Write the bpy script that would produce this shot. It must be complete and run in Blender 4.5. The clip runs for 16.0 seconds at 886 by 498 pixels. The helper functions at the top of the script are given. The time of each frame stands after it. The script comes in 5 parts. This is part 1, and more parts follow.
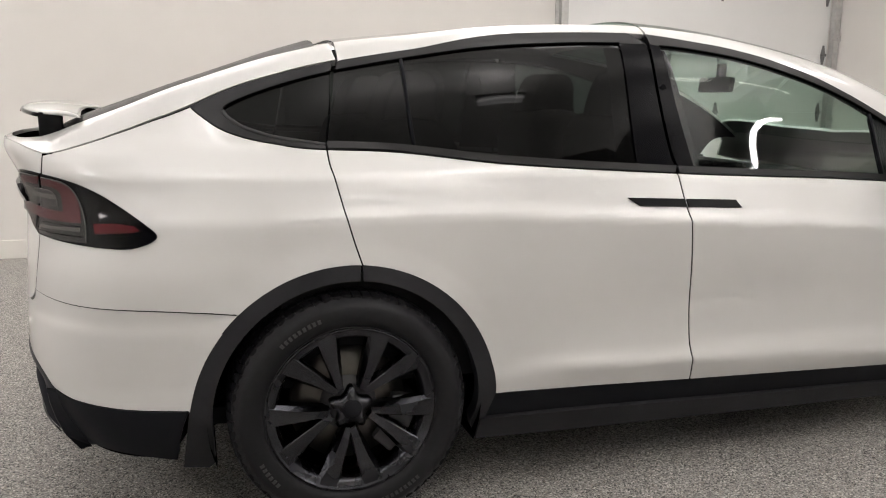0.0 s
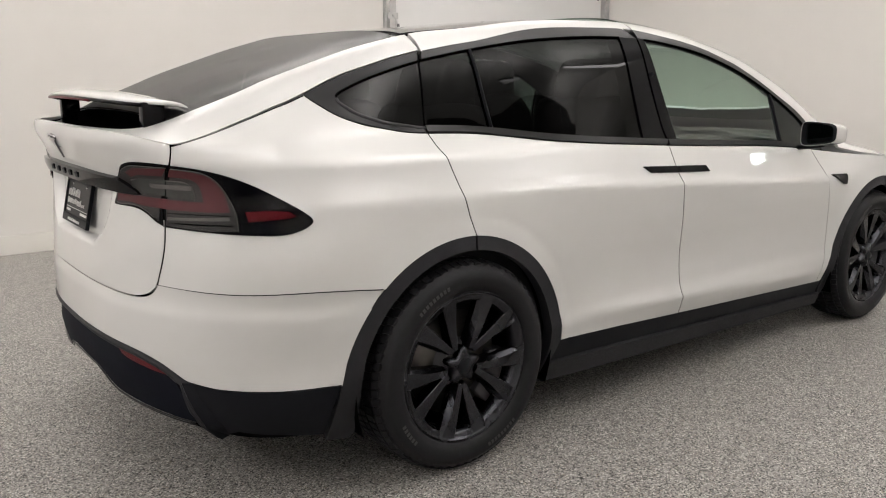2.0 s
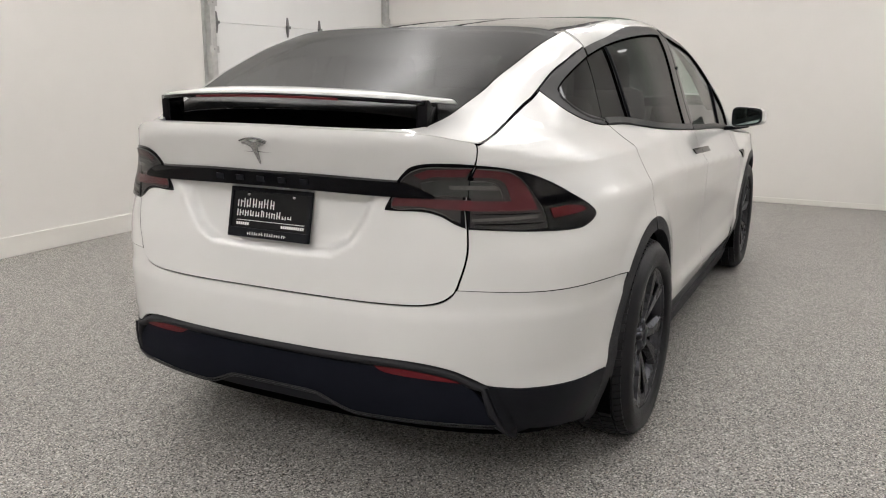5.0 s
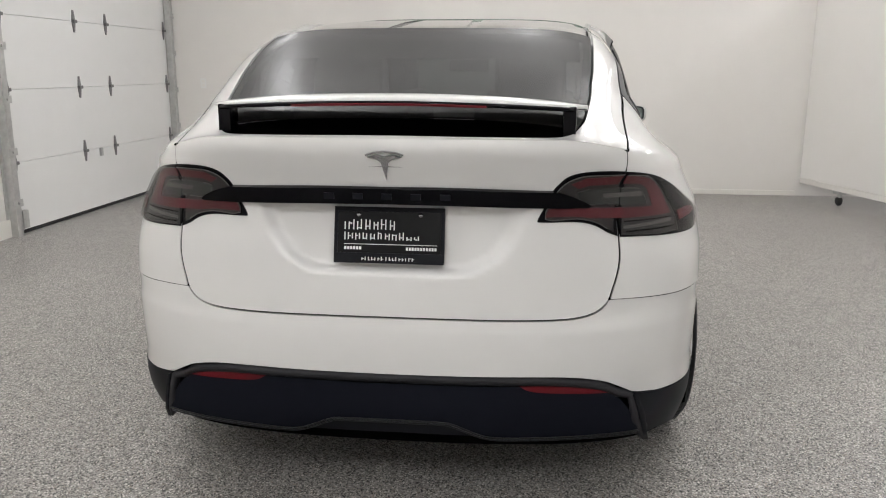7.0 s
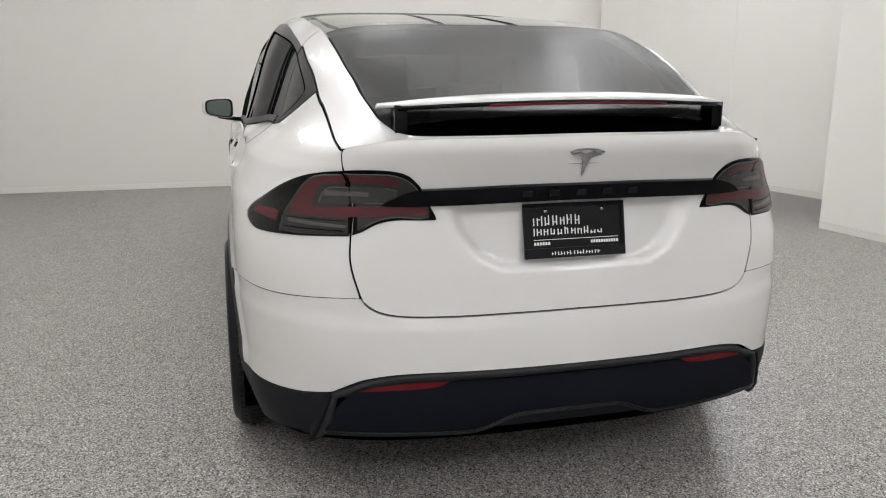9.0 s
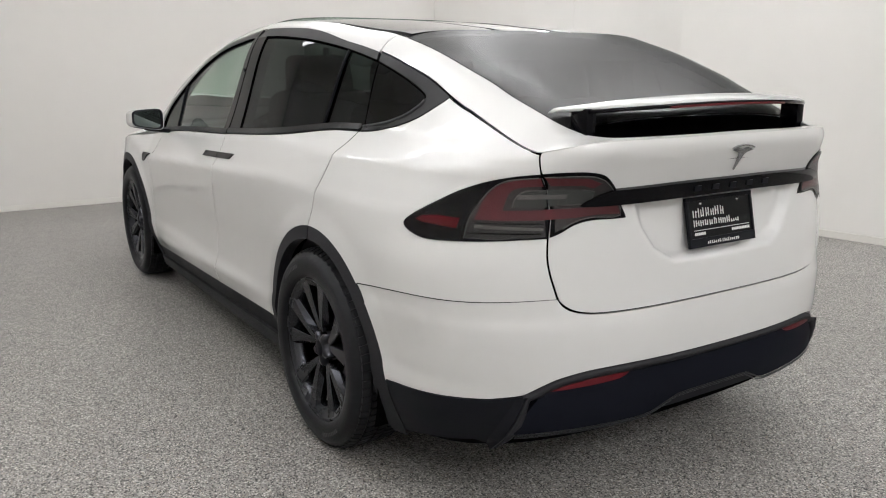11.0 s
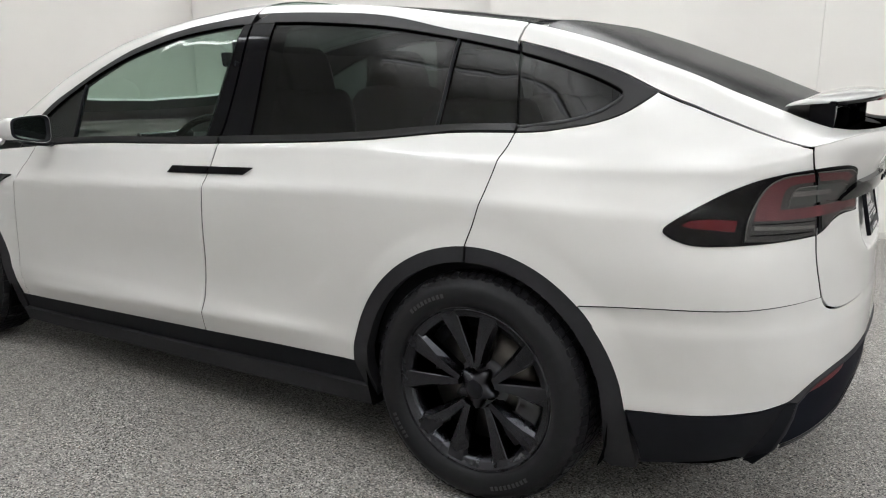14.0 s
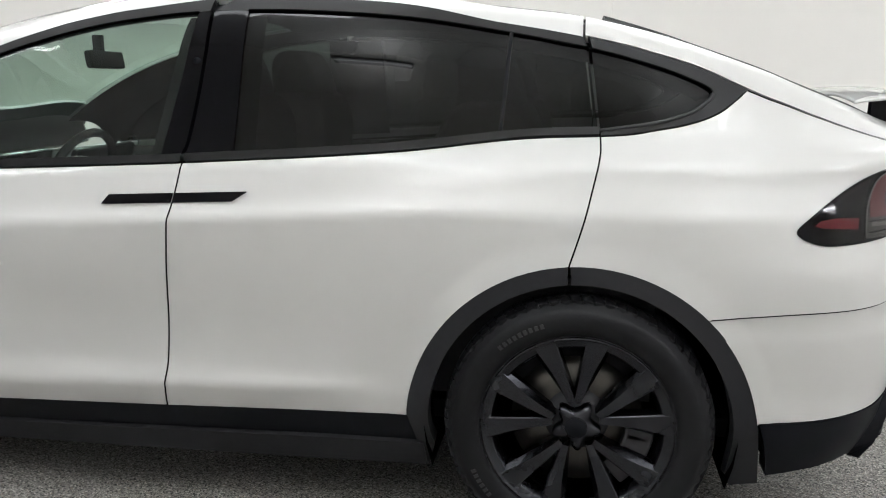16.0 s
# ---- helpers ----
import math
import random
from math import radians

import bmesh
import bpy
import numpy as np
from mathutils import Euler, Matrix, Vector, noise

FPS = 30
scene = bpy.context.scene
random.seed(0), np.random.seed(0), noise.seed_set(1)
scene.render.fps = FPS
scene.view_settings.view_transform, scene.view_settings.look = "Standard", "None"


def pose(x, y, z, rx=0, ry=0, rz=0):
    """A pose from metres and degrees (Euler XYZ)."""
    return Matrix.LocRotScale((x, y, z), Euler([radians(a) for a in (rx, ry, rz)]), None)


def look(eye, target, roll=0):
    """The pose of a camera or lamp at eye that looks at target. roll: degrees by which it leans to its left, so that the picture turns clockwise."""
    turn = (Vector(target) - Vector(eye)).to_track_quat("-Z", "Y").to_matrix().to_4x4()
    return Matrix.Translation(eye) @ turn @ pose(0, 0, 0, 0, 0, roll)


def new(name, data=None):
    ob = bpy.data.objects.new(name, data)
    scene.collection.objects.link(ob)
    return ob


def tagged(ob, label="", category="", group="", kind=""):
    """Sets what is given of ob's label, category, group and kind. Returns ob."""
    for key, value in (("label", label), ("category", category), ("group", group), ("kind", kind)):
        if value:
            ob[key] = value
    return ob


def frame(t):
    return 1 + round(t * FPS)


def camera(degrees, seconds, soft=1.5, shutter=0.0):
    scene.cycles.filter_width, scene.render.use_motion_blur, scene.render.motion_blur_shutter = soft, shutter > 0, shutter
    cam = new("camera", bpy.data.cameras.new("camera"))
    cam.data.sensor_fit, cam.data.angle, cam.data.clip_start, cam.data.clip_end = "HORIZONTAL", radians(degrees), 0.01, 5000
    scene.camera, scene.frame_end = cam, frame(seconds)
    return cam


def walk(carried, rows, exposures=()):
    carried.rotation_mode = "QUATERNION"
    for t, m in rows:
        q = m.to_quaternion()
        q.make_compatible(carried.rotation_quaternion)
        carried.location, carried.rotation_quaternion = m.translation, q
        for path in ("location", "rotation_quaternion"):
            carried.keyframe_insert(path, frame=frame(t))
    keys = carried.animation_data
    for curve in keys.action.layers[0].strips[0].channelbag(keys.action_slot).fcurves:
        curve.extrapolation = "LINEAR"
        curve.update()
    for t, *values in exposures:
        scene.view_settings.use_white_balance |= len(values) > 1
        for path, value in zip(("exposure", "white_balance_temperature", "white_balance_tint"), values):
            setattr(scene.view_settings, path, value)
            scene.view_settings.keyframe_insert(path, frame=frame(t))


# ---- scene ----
cam = camera(57.87, 16.0, soft=1.1)
PATH = [
    (0, look((-0.441, -3.289, 1.328), (0.445, -0.478, 0.766), 0.53)),
    (0.5, look((-0.774, -3.268, 1.341), (0.366, -0.553, 0.770), 0.40)),
    (1, look((-1.075, -3.183, 1.346), (0.307, -0.587, 0.758), 0.34)),
    (1.5, look((-1.386, -3.112, 1.344), (0.221, -0.651, 0.742), 0.28)),
    (2, look((-1.672, -2.986, 1.336), (0.132, -0.670, 0.719), 0.26)),
    (2.5, look((-1.929, -2.819, 1.327), (0.054, -0.659, 0.695), 0.37)),
    (3, look((-2.212, -2.637, 1.328), (-0.073, -0.633, 0.686), 0.42)),
    (3.5, look((-2.420, -2.385, 1.334), (-0.147, -0.537, 0.689), 0.35)),
    (4, look((-2.632, -2.127, 1.337), (-0.235, -0.444, 0.687), 0.33)),
    (4.5, look((-2.800, -1.853, 1.344), (-0.294, -0.338, 0.694), 0.28)),
    (5, look((-2.917, -1.593, 1.349), (-0.306, -0.267, 0.699), 0.21)),
    (5.5, look((-2.997, -1.330, 1.353), (-0.287, -0.218, 0.703), 0.16)),
    (6, look((-3.054, -1.046, 1.357), (-0.258, -0.176, 0.707), 0.13)),
    (6.5, look((-3.105, -0.723, 1.363), (-0.238, -0.128, 0.713), 0.16)),
    (7, look((-3.139, -0.383, 1.366), (-0.228, -0.072, 0.711), 0.22)),
    (7.5, look((-3.150, -0.041, 1.375), (-0.222, -0.010, 0.720), 0.28)),
    (8, look((-3.173, 0.296, 1.381), (-0.259, 0.055, 0.710), 0.17)),
    (8.5, look((-3.121, 0.616, 1.391), (-0.239, 0.120, 0.722), 0.14)),
    (9, look((-3.077, 0.939, 1.393), (-0.251, 0.208, 0.700), 0.12)),
    (9.5, look((-2.999, 1.249, 1.397), (-0.244, 0.290, 0.696), 0.04)),
    (10, look((-2.890, 1.545, 1.397), (-0.221, 0.366, 0.700), -0.03)),
    (10.5, look((-2.756, 1.827, 1.394), (-0.186, 0.439, 0.708), -0.06)),
    (11, look((-2.599, 2.094, 1.390), (-0.139, 0.513, 0.718), -0.04)),
    (11.5, look((-2.423, 2.347, 1.388), (-0.082, 0.592, 0.726), 0.05)),
    (12, look((-2.236, 2.561, 1.381), (-0.025, 0.643, 0.722), 0.16)),
    (12.5, look((-1.994, 2.739, 1.380), (0.074, 0.665, 0.731), 0.27)),
    (13, look((-1.752, 2.895, 1.371), (0.157, 0.675, 0.719), 0.28)),
    (13.5, look((-1.466, 2.961, 1.363), (0.271, 0.604, 0.711), 0.35)),
    (14, look((-1.155, 3.017, 1.348), (0.389, 0.529, 0.693), 0.31)),
    (14.5, look((-0.859, 3.066, 1.335), (0.449, 0.443, 0.691), 0.39)),
    (15, look((-0.549, 3.072, 1.324), (0.506, 0.335, 0.697), 0.38)),
    (15.5, look((-0.256, 3.096, 1.314), (0.531, 0.266, 0.702), 0.34)),
    (16, look((0.021, 3.071, 1.302), (0.509, 0.174, 0.697), 0.26)),
]
from mathutils.geometry import delaunay_2d_cdt

walk(cam, PATH, [(0, 0.19, 6400, 13), (3.5, 0.22, 6340, 12), (7.5, 0.16, 6110, 11), (12.5, 0.22, 6020, 10), (16, 0.25, 5930, 8)])

# ---- light: ceiling strips and added upward fill, no windows ----
world = bpy.data.worlds.new("World")
scene.world = world
world.use_nodes = True
world.node_tree.nodes["Background"].inputs[0].default_value = (0.9, 0.95, 1.0, 1)
world.node_tree.nodes["Background"].inputs[1].default_value = 0.02
CEIL, LAMP_Z = 4.2, 3.40
# the strips are out of view, their places chosen to balance the light
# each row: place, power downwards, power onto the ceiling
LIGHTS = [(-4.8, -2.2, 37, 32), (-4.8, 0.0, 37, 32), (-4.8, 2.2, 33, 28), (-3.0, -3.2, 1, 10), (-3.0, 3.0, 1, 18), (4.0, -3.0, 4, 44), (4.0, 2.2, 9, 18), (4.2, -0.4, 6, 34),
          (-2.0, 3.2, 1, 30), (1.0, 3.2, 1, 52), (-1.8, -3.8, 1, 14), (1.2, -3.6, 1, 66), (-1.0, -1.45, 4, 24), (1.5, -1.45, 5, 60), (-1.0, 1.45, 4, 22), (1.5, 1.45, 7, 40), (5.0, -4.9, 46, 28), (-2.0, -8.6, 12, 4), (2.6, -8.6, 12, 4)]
# strips throw light down; an added lamp above bounces fill off the white ceiling
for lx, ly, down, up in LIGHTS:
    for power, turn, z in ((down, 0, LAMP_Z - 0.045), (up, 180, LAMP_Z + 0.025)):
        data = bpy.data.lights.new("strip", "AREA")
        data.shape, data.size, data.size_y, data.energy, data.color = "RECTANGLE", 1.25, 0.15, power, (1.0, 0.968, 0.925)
        new("strip_fill_lamp", data).matrix_basis = pose(lx, ly, z, turn, 0, 0)
# ---- materials ----
def material(name, base, rough=0.5, metal=0.0, coat=0.0, coat_rough=0.03, grain=0.0, grain_size=60.0, bump=0.0, bump_size=200.0, wear=0.0, spec=0.5):
    """A principled surface with grain in its colour, relief and uneven gloss."""
    m = bpy.data.materials.new(name)
    m.use_nodes = True
    nt = m.node_tree
    b = nt.nodes["Principled BSDF"]
    b.inputs["Base Color"].default_value = (*base, 1)
    b.inputs["Roughness"].default_value = rough
    b.inputs["Metallic"].default_value = metal
    b.inputs["Coat Weight"].default_value = coat
    b.inputs["Coat Roughness"].default_value = coat_rough
    b.inputs["Specular IOR Level"].default_value = spec
    co = nt.nodes.new("ShaderNodeTexCoord")
    if grain:
        n1, n2 = nt.nodes.new("ShaderNodeTexNoise"), nt.nodes.new("ShaderNodeTexNoise")
        n1.inputs["Scale"].default_value, n2.inputs["Scale"].default_value = grain_size, grain_size / 14
        n1.inputs["Detail"].default_value = n2.inputs["Detail"].default_value = 5
        mix = nt.nodes.new("ShaderNodeMath")
        mix.operation = "ADD"
        ramp = nt.nodes.new("ShaderNodeMapRange")
        ramp.inputs[1].default_value, ramp.inputs[2].default_value = 0.6, 1.4
        ramp.inputs[3].default_value, ramp.inputs[4].default_value = 1 - grain, 1 + grain
        scale = nt.nodes.new("ShaderNodeVectorMath")
        scale.operation = "SCALE"
        scale.inputs[0].default_value = base
        for n in (n1, n2):
            nt.links.new(co.outputs["Object"], n.inputs["Vector"])
        nt.links.new(n1.outputs["Fac"], mix.inputs[0])
        nt.links.new(n2.outputs["Fac"], mix.inputs[1])
        nt.links.new(mix.outputs[0], ramp.inputs[0])
        nt.links.new(ramp.outputs[0], scale.inputs["Scale"])
        nt.links.new(scale.outputs[0], b.inputs["Base Color"])
    if wear:
        n3, r3 = nt.nodes.new("ShaderNodeTexNoise"), nt.nodes.new("ShaderNodeMapRange")
        n3.inputs["Scale"].default_value, n3.inputs["Detail"].default_value = 7, 8
        r3.inputs[3].default_value, r3.inputs[4].default_value = rough - wear, rough + wear
        nt.links.new(co.outputs["Object"], n3.inputs["Vector"])
        nt.links.new(n3.outputs["Fac"], r3.inputs[0])
        nt.links.new(r3.outputs[0], b.inputs["Roughness"])
    if bump:
        n4, bp = nt.nodes.new("ShaderNodeTexNoise"), nt.nodes.new("ShaderNodeBump")
        n4.inputs["Scale"].default_value, n4.inputs["Detail"].default_value = bump_size, 4
        bp.inputs["Strength"].default_value, bp.inputs["Distance"].default_value = bump, 0.002
        nt.links.new(co.outputs["Object"], n4.inputs["Vector"])
        nt.links.new(n4.outputs["Fac"], bp.inputs["Height"])
        nt.links.new(bp.outputs[0], b.inputs["Normal"])
    return m


def pane_material(name, tint, gloss=1.0, rough=0.015, base=0.05, sheen=0.0):
    """Clear or tinted glass: light passes with a tint, and the surface mirrors by its angle."""
    m = bpy.data.materials.new(name)
    m.use_nodes = True
    nt = m.node_tree
    nt.nodes.remove(nt.nodes["Principled BSDF"])
    through_, shine, mix = nt.nodes.new("ShaderNodeBsdfTransparent"), nt.nodes.new("ShaderNodeBsdfGlossy"), nt.nodes.new("ShaderNodeMixShader")
    fr, p5, lift = nt.nodes.new("ShaderNodeLayerWeight"), nt.nodes.new("ShaderNodeMath"), nt.nodes.new("ShaderNodeMapRange")
    fr.inputs["Blend"].default_value = 0.5
    p5.operation = "POWER"
    p5.inputs[1].default_value = 4.6
    lift.inputs[3].default_value, lift.inputs[4].default_value = base, 1.0
    nt.links.new(fr.outputs["Facing"], p5.inputs[0])
    nt.links.new(p5.outputs[0], lift.inputs[0])
    through_.inputs["Color"].default_value = (*tint, 1)
    shine.inputs["Roughness"].default_value = rough
    shine.inputs["Color"].default_value = (gloss, gloss, gloss, 1)
    nt.links.new(lift.outputs[0], mix.inputs[0])
    nt.links.new(through_.outputs[0], mix.inputs[1])
    nt.links.new(shine.outputs[0], mix.inputs[2])
    last = mix
    # a pale film stands in for the soft reflection of the ceiling
    if sheen:
        film, last = nt.nodes.new("ShaderNodeBsdfDiffuse"), nt.nodes.new("ShaderNodeMixShader")
        film.inputs["Color"].default_value = (0.55, 0.55, 0.54, 1)
        last.inputs[0].default_value = sheen
        nt.links.new(mix.outputs[0], last.inputs[1])
        nt.links.new(film.outputs[0], last.inputs[2])
    nt.links.new(last.outputs[0], nt.nodes["Material Output"].inputs["Surface"])
    return m


def flake_floor():
    """Grey epoxy with broadcast vinyl flakes under a satin top coat."""
    m = material("flake_floor", (0.25, 0.24, 0.225), 0.36, wear=0.07, spec=0.22)
    nt = m.node_tree
    b, co = nt.nodes["Principled BSDF"], nt.nodes["Texture Coordinate"]
    vo, ramp = nt.nodes.new("ShaderNodeTexVoronoi"), nt.nodes.new("ShaderNodeValToRGB")
    vo.inputs["Scale"].default_value = 225
    sep = nt.nodes.new("ShaderNodeSeparateColor")
    cols = ((0.0, (0.014, 0.014, 0.014)), (0.15, (0.125, 0.121, 0.114)), (0.36, (0.245, 0.236, 0.222)), (0.64, (0.345, 0.332, 0.312)), (0.89, (0.60, 0.58, 0.55)), (0.965, (0.26, 0.22, 0.178)))
    ramp.color_ramp.interpolation = "CONSTANT"
    while len(ramp.color_ramp.elements) < len(cols):
        ramp.color_ramp.elements.new(0.5)
    for e, (at, c) in zip(ramp.color_ramp.elements, cols):
        e.position, e.color = at, (*c, 1)
    big, fade = nt.nodes.new("ShaderNodeTexNoise"), nt.nodes.new("ShaderNodeMapRange")
    big.inputs["Scale"].default_value, big.inputs["Detail"].default_value = 1.1, 6
    fade.inputs[3].default_value, fade.inputs[4].default_value = 0.88, 1.12
    mul = nt.nodes.new("ShaderNodeVectorMath")
    mul.operation = "SCALE"
    bp = nt.nodes.new("ShaderNodeBump")
    bp.inputs["Strength"].default_value, bp.inputs["Distance"].default_value = 0.18, 0.0008
    for n in (vo, big):
        nt.links.new(co.outputs["Object"], n.inputs["Vector"])
    nt.links.new(vo.outputs["Color"], sep.inputs[0])
    nt.links.new(sep.outputs[0], ramp.inputs[0])
    nt.links.new(big.outputs["Fac"], fade.inputs[0])
    nt.links.new(ramp.outputs[0], mul.inputs[0])
    nt.links.new(fade.outputs[0], mul.inputs["Scale"])
    nt.links.new(mul.outputs[0], b.inputs["Base Color"])
    nt.links.new(vo.outputs["Distance"], bp.inputs["Height"])
    nt.links.new(bp.outputs[0], b.inputs["Normal"])
    return m


def glow(name, colour, strength):
    m = bpy.data.materials.new(name)
    m.use_nodes = True
    b = m.node_tree.nodes["Principled BSDF"]
    b.inputs["Base Color"].default_value = (*colour, 1)
    b.inputs["Emission Color"].default_value = (*colour, 1)
    b.inputs["Emission Strength"].default_value = strength
    return m


M_PAINT = material("white_paint", (0.585, 0.585, 0.575), 0.30, coat=1.0, coat_rough=0.015, grain=0.012, grain_size=9)
M_SATIN = material("satin_black_trim", (0.0085, 0.009, 0.0115), 0.45, grain=0.15, grain_size=40, wear=0.05, spec=0.10)
M_TRIM = material("window_trim", (0.0085, 0.0085, 0.0095), 0.36, grain=0.08, grain_size=40, wear=0.04, spec=0.28)
# trim made paler, for the ceiling light that the bevel catches
M_LIP_LIT = material("lit_lip_trim", (0.030, 0.030, 0.033), 0.42, grain=0.08, grain_size=40, spec=0.3)
M_CLAD = material("textured_black_plastic", (0.022, 0.0218, 0.0245), 0.55, grain=0.10, grain_size=50, bump=0.25, bump_size=700, wear=0.06, spec=0.15)
M_GLOSSBLK = material("gloss_black", (0.002, 0.002, 0.003), 0.07, grain=0.1, spec=0.11)
M_DIFF = material("smooth_dark_plastic", (0.0075, 0.0083, 0.0125), 0.6, grain=0.08, grain_size=30, wear=0.05, spec=0.03)
M_VOID = material("black_liner", (0.002, 0.002, 0.002), 0.95, grain=0.2, spec=0.0)
M_TYRE = material("tyre_rubber", (0.0120, 0.0120, 0.0135), 0.45, grain=0.18, grain_size=45, bump=0.2, bump_size=500, wear=0.08, spec=0.16)
M_RIM = material("dark_grey_alloy", (0.052, 0.053, 0.060), 0.27, metal=1.0, grain=0.06, wear=0.06)
M_DISC = material("brake_steel", (0.10, 0.094, 0.086), 0.38, metal=0.9, grain=0.2, grain_size=30)
M_CALIPER = material("grey_caliper", (0.05, 0.05, 0.055), 0.5, metal=0.4, grain=0.1)
M_CHROME = material("satin_chrome", (0.40, 0.40, 0.41), 0.14, metal=1.0, grain=0.03)
M_RED = material("red_lens", (0.088, 0.017, 0.021), 0.35, grain=0.16, grain_size=55, bump=0.5, bump_size=260, spec=0.25)
M_REDBRIGHT = material("red_reflector", (0.088, 0.002, 0.006), 0.4, bump=0.5, bump_size=350, spec=0.2)
M_LAMPGREY = material("smoked_lamp_grey", (0.030, 0.030, 0.030), 0.40, grain=0.12, grain_size=30, spec=0.25)
M_LAMPPANEL = material("lamp_inner_panel", (0.034, 0.038, 0.036), 0.35, grain=0.15, grain_size=40, bump=0.3, bump_size=300, spec=0.3)
M_LAMPSILVER = material("lamp_reflector", (0.11, 0.11, 0.105), 0.3, metal=0.5, grain=0.2, grain_size=60)
M_COVER = pane_material("lamp_cover", (0.90, 0.88, 0.88), 0.35, 0.01, 0.03)
M_WINDOW = pane_material("front_glass", (0.62, 0.73, 0.67), 0.72, 0.015, 0.045)
M_PRIVACY = pane_material("privacy_glass", (0.045, 0.054, 0.051), 0.42, 0.008, 0.045)
M_QUARTER = pane_material("quarter_glass", (0.045, 0.05, 0.05), 0.45, 0.03, 0.04)
M_BACKGLASS = pane_material("dark_back_glass", (0.06, 0.064, 0.065), 0.36, 0.22, 0.075, 0.05)
M_MIRROR = material("mirror", (0.13, 0.155, 0.15), 0.02, metal=1.0)
M_CABIN = material("cabin_trim", (0.009, 0.009, 0.010), 0.7, grain=0.15, grain_size=60, spec=0.12)
M_SEAT = material("black_seat", (0.006, 0.006, 0.007), 0.6, grain=0.12, grain_size=80, bump=0.2, spec=0.10)
M_HEADLINE = material("grey_headliner", (0.03, 0.03, 0.031), 0.85, grain=0.1, grain_size=120)
M_SCREEN = material("dark_screen", (0.01, 0.01, 0.012), 0.15)
M_PLATE = material("plate_black", (0.007, 0.007, 0.0075), 0.35, grain=0.1, spec=0.12)
M_INK = material("white_lettering", (0.72, 0.72, 0.70), 0.5)
M_MARK = material("sidewall_mark", (0.028, 0.028, 0.029), 0.45, grain=0.1)
M_ROOFGLASS = material("roof_glass_black", (0.006, 0.006, 0.007), 0.25, coat=1.0, coat_rough=0.06, grain=0.1)
M_BRAKE = material("brake_lens", (0.10, 0.003, 0.008), 0.35, grain=0.08, spec=0.2)
# ---- the car's outer form: horizontal slices below the belt, cross sections above it ----
XC, XF = 0.1, 2.9                      # where the rear corner ends and the nose begins


def knots(*pairs, smooth=0.0):
    """A curve through pairs of (place, value), rounded over `smooth`."""
    px, pv = np.array(pairs, float).T
    gx = np.linspace(px[0] - 0.3, px[-1] + 0.3, 1600)
    if len(px) > 2 and smooth == 0.0:
        h = np.diff(px)
        d = np.diff(pv) / h
        m = np.r_[d[0], (d[:-1] * h[1:] + d[1:] * h[:-1]) / (h[:-1] + h[1:]), d[-1]]
        i = np.clip(np.searchsorted(px, gx) - 1, 0, len(h) - 1)
        t = np.clip((gx - px[i]) / h[i], 0, 1)
        gv = ((2 * t**3 - 3 * t**2 + 1) * pv[i] + (t**3 - 2 * t**2 + t) * h[i] * m[i]
              + (-2 * t**3 + 3 * t**2) * pv[i + 1] + (t**3 - t**2) * h[i] * m[i + 1])
    else:
        gv = np.interp(gx, px, pv)
        k = np.arange(-200, 201) * (gx[1] - gx[0])
        w = np.exp(-0.5 * (k / max(smooth, 1e-4)) ** 2)
        gv = np.convolve(np.pad(gv, 200, mode="edge"), w / w.sum(), mode="valid")
    return lambda v: np.interp(v, gx, gv)


f_width = knots((0.15, 0.885), (0.25, 0.915), (0.30, 0.935), (0.36, 0.953), (0.43, 0.961), (0.48, 0.957), (0.60, 0.964), (0.70, 0.968), (0.80, 0.968),
                (0.90, 0.965), (0.938, 0.9615), (0.98, 0.941), (1.04, 0.916), (1.088, 0.8965), (1.12, 0.852), (1.174, 0.782), (1.25, 0.70), smooth=0.004)
f_tail = knots((0.15, -0.84), (0.25, -0.90), (0.30, -0.935), (0.40, -0.995), (0.50, -1.012), (0.58, -1.013), (0.65, -1.010), (0.72, -1.006), (0.80, -1.000), (0.90, -0.985), (0.98, -0.978),
               (1.06, -0.992), (1.13, -1.027), (1.16, -1.04), (1.20, -1.03), smooth=0.014)
f_power = knots((0.2, 7.0), (0.30, 6.3), (0.42, 5.0), (0.66, 5.0), (0.74, 5.1), (0.82, 4.8), (0.89, 3.8), (0.95, 3.25), (1.0, 3.2), (1.05, 3.15), (1.09, 3.15), (1.143, 3.6), (1.2, 3.8), smooth=0.02)
f_round = knots((0.2, 2.6), (0.42, 2.5), (0.66, 2.5), (0.74, 2.35), (0.82, 2.5), (0.89, 2.95), (0.95, 3.22), (1.0, 3.25), (1.05, 3.25), (1.09, 3.3), (1.143, 3.6), (1.2, 3.8), smooth=0.02)
f_nose = knots((0.15, 3.80), (0.35, 3.93), (0.55, 3.99), (0.70, 3.97), (0.85, 3.86), (1.0, 3.60), (1.2, 3.3), smooth=0.02)
f_belt = knots((-1.06, 1.190), (-0.98, 1.183), (-0.865, 1.152), (-0.5, 1.16), (-0.04, 1.174), (0.5, 1.117), (1.156, 1.073), (2.14, 1.020), (2.6, 0.975), (3.2, 0.91), (3.7, 0.80), (3.95, 0.72))
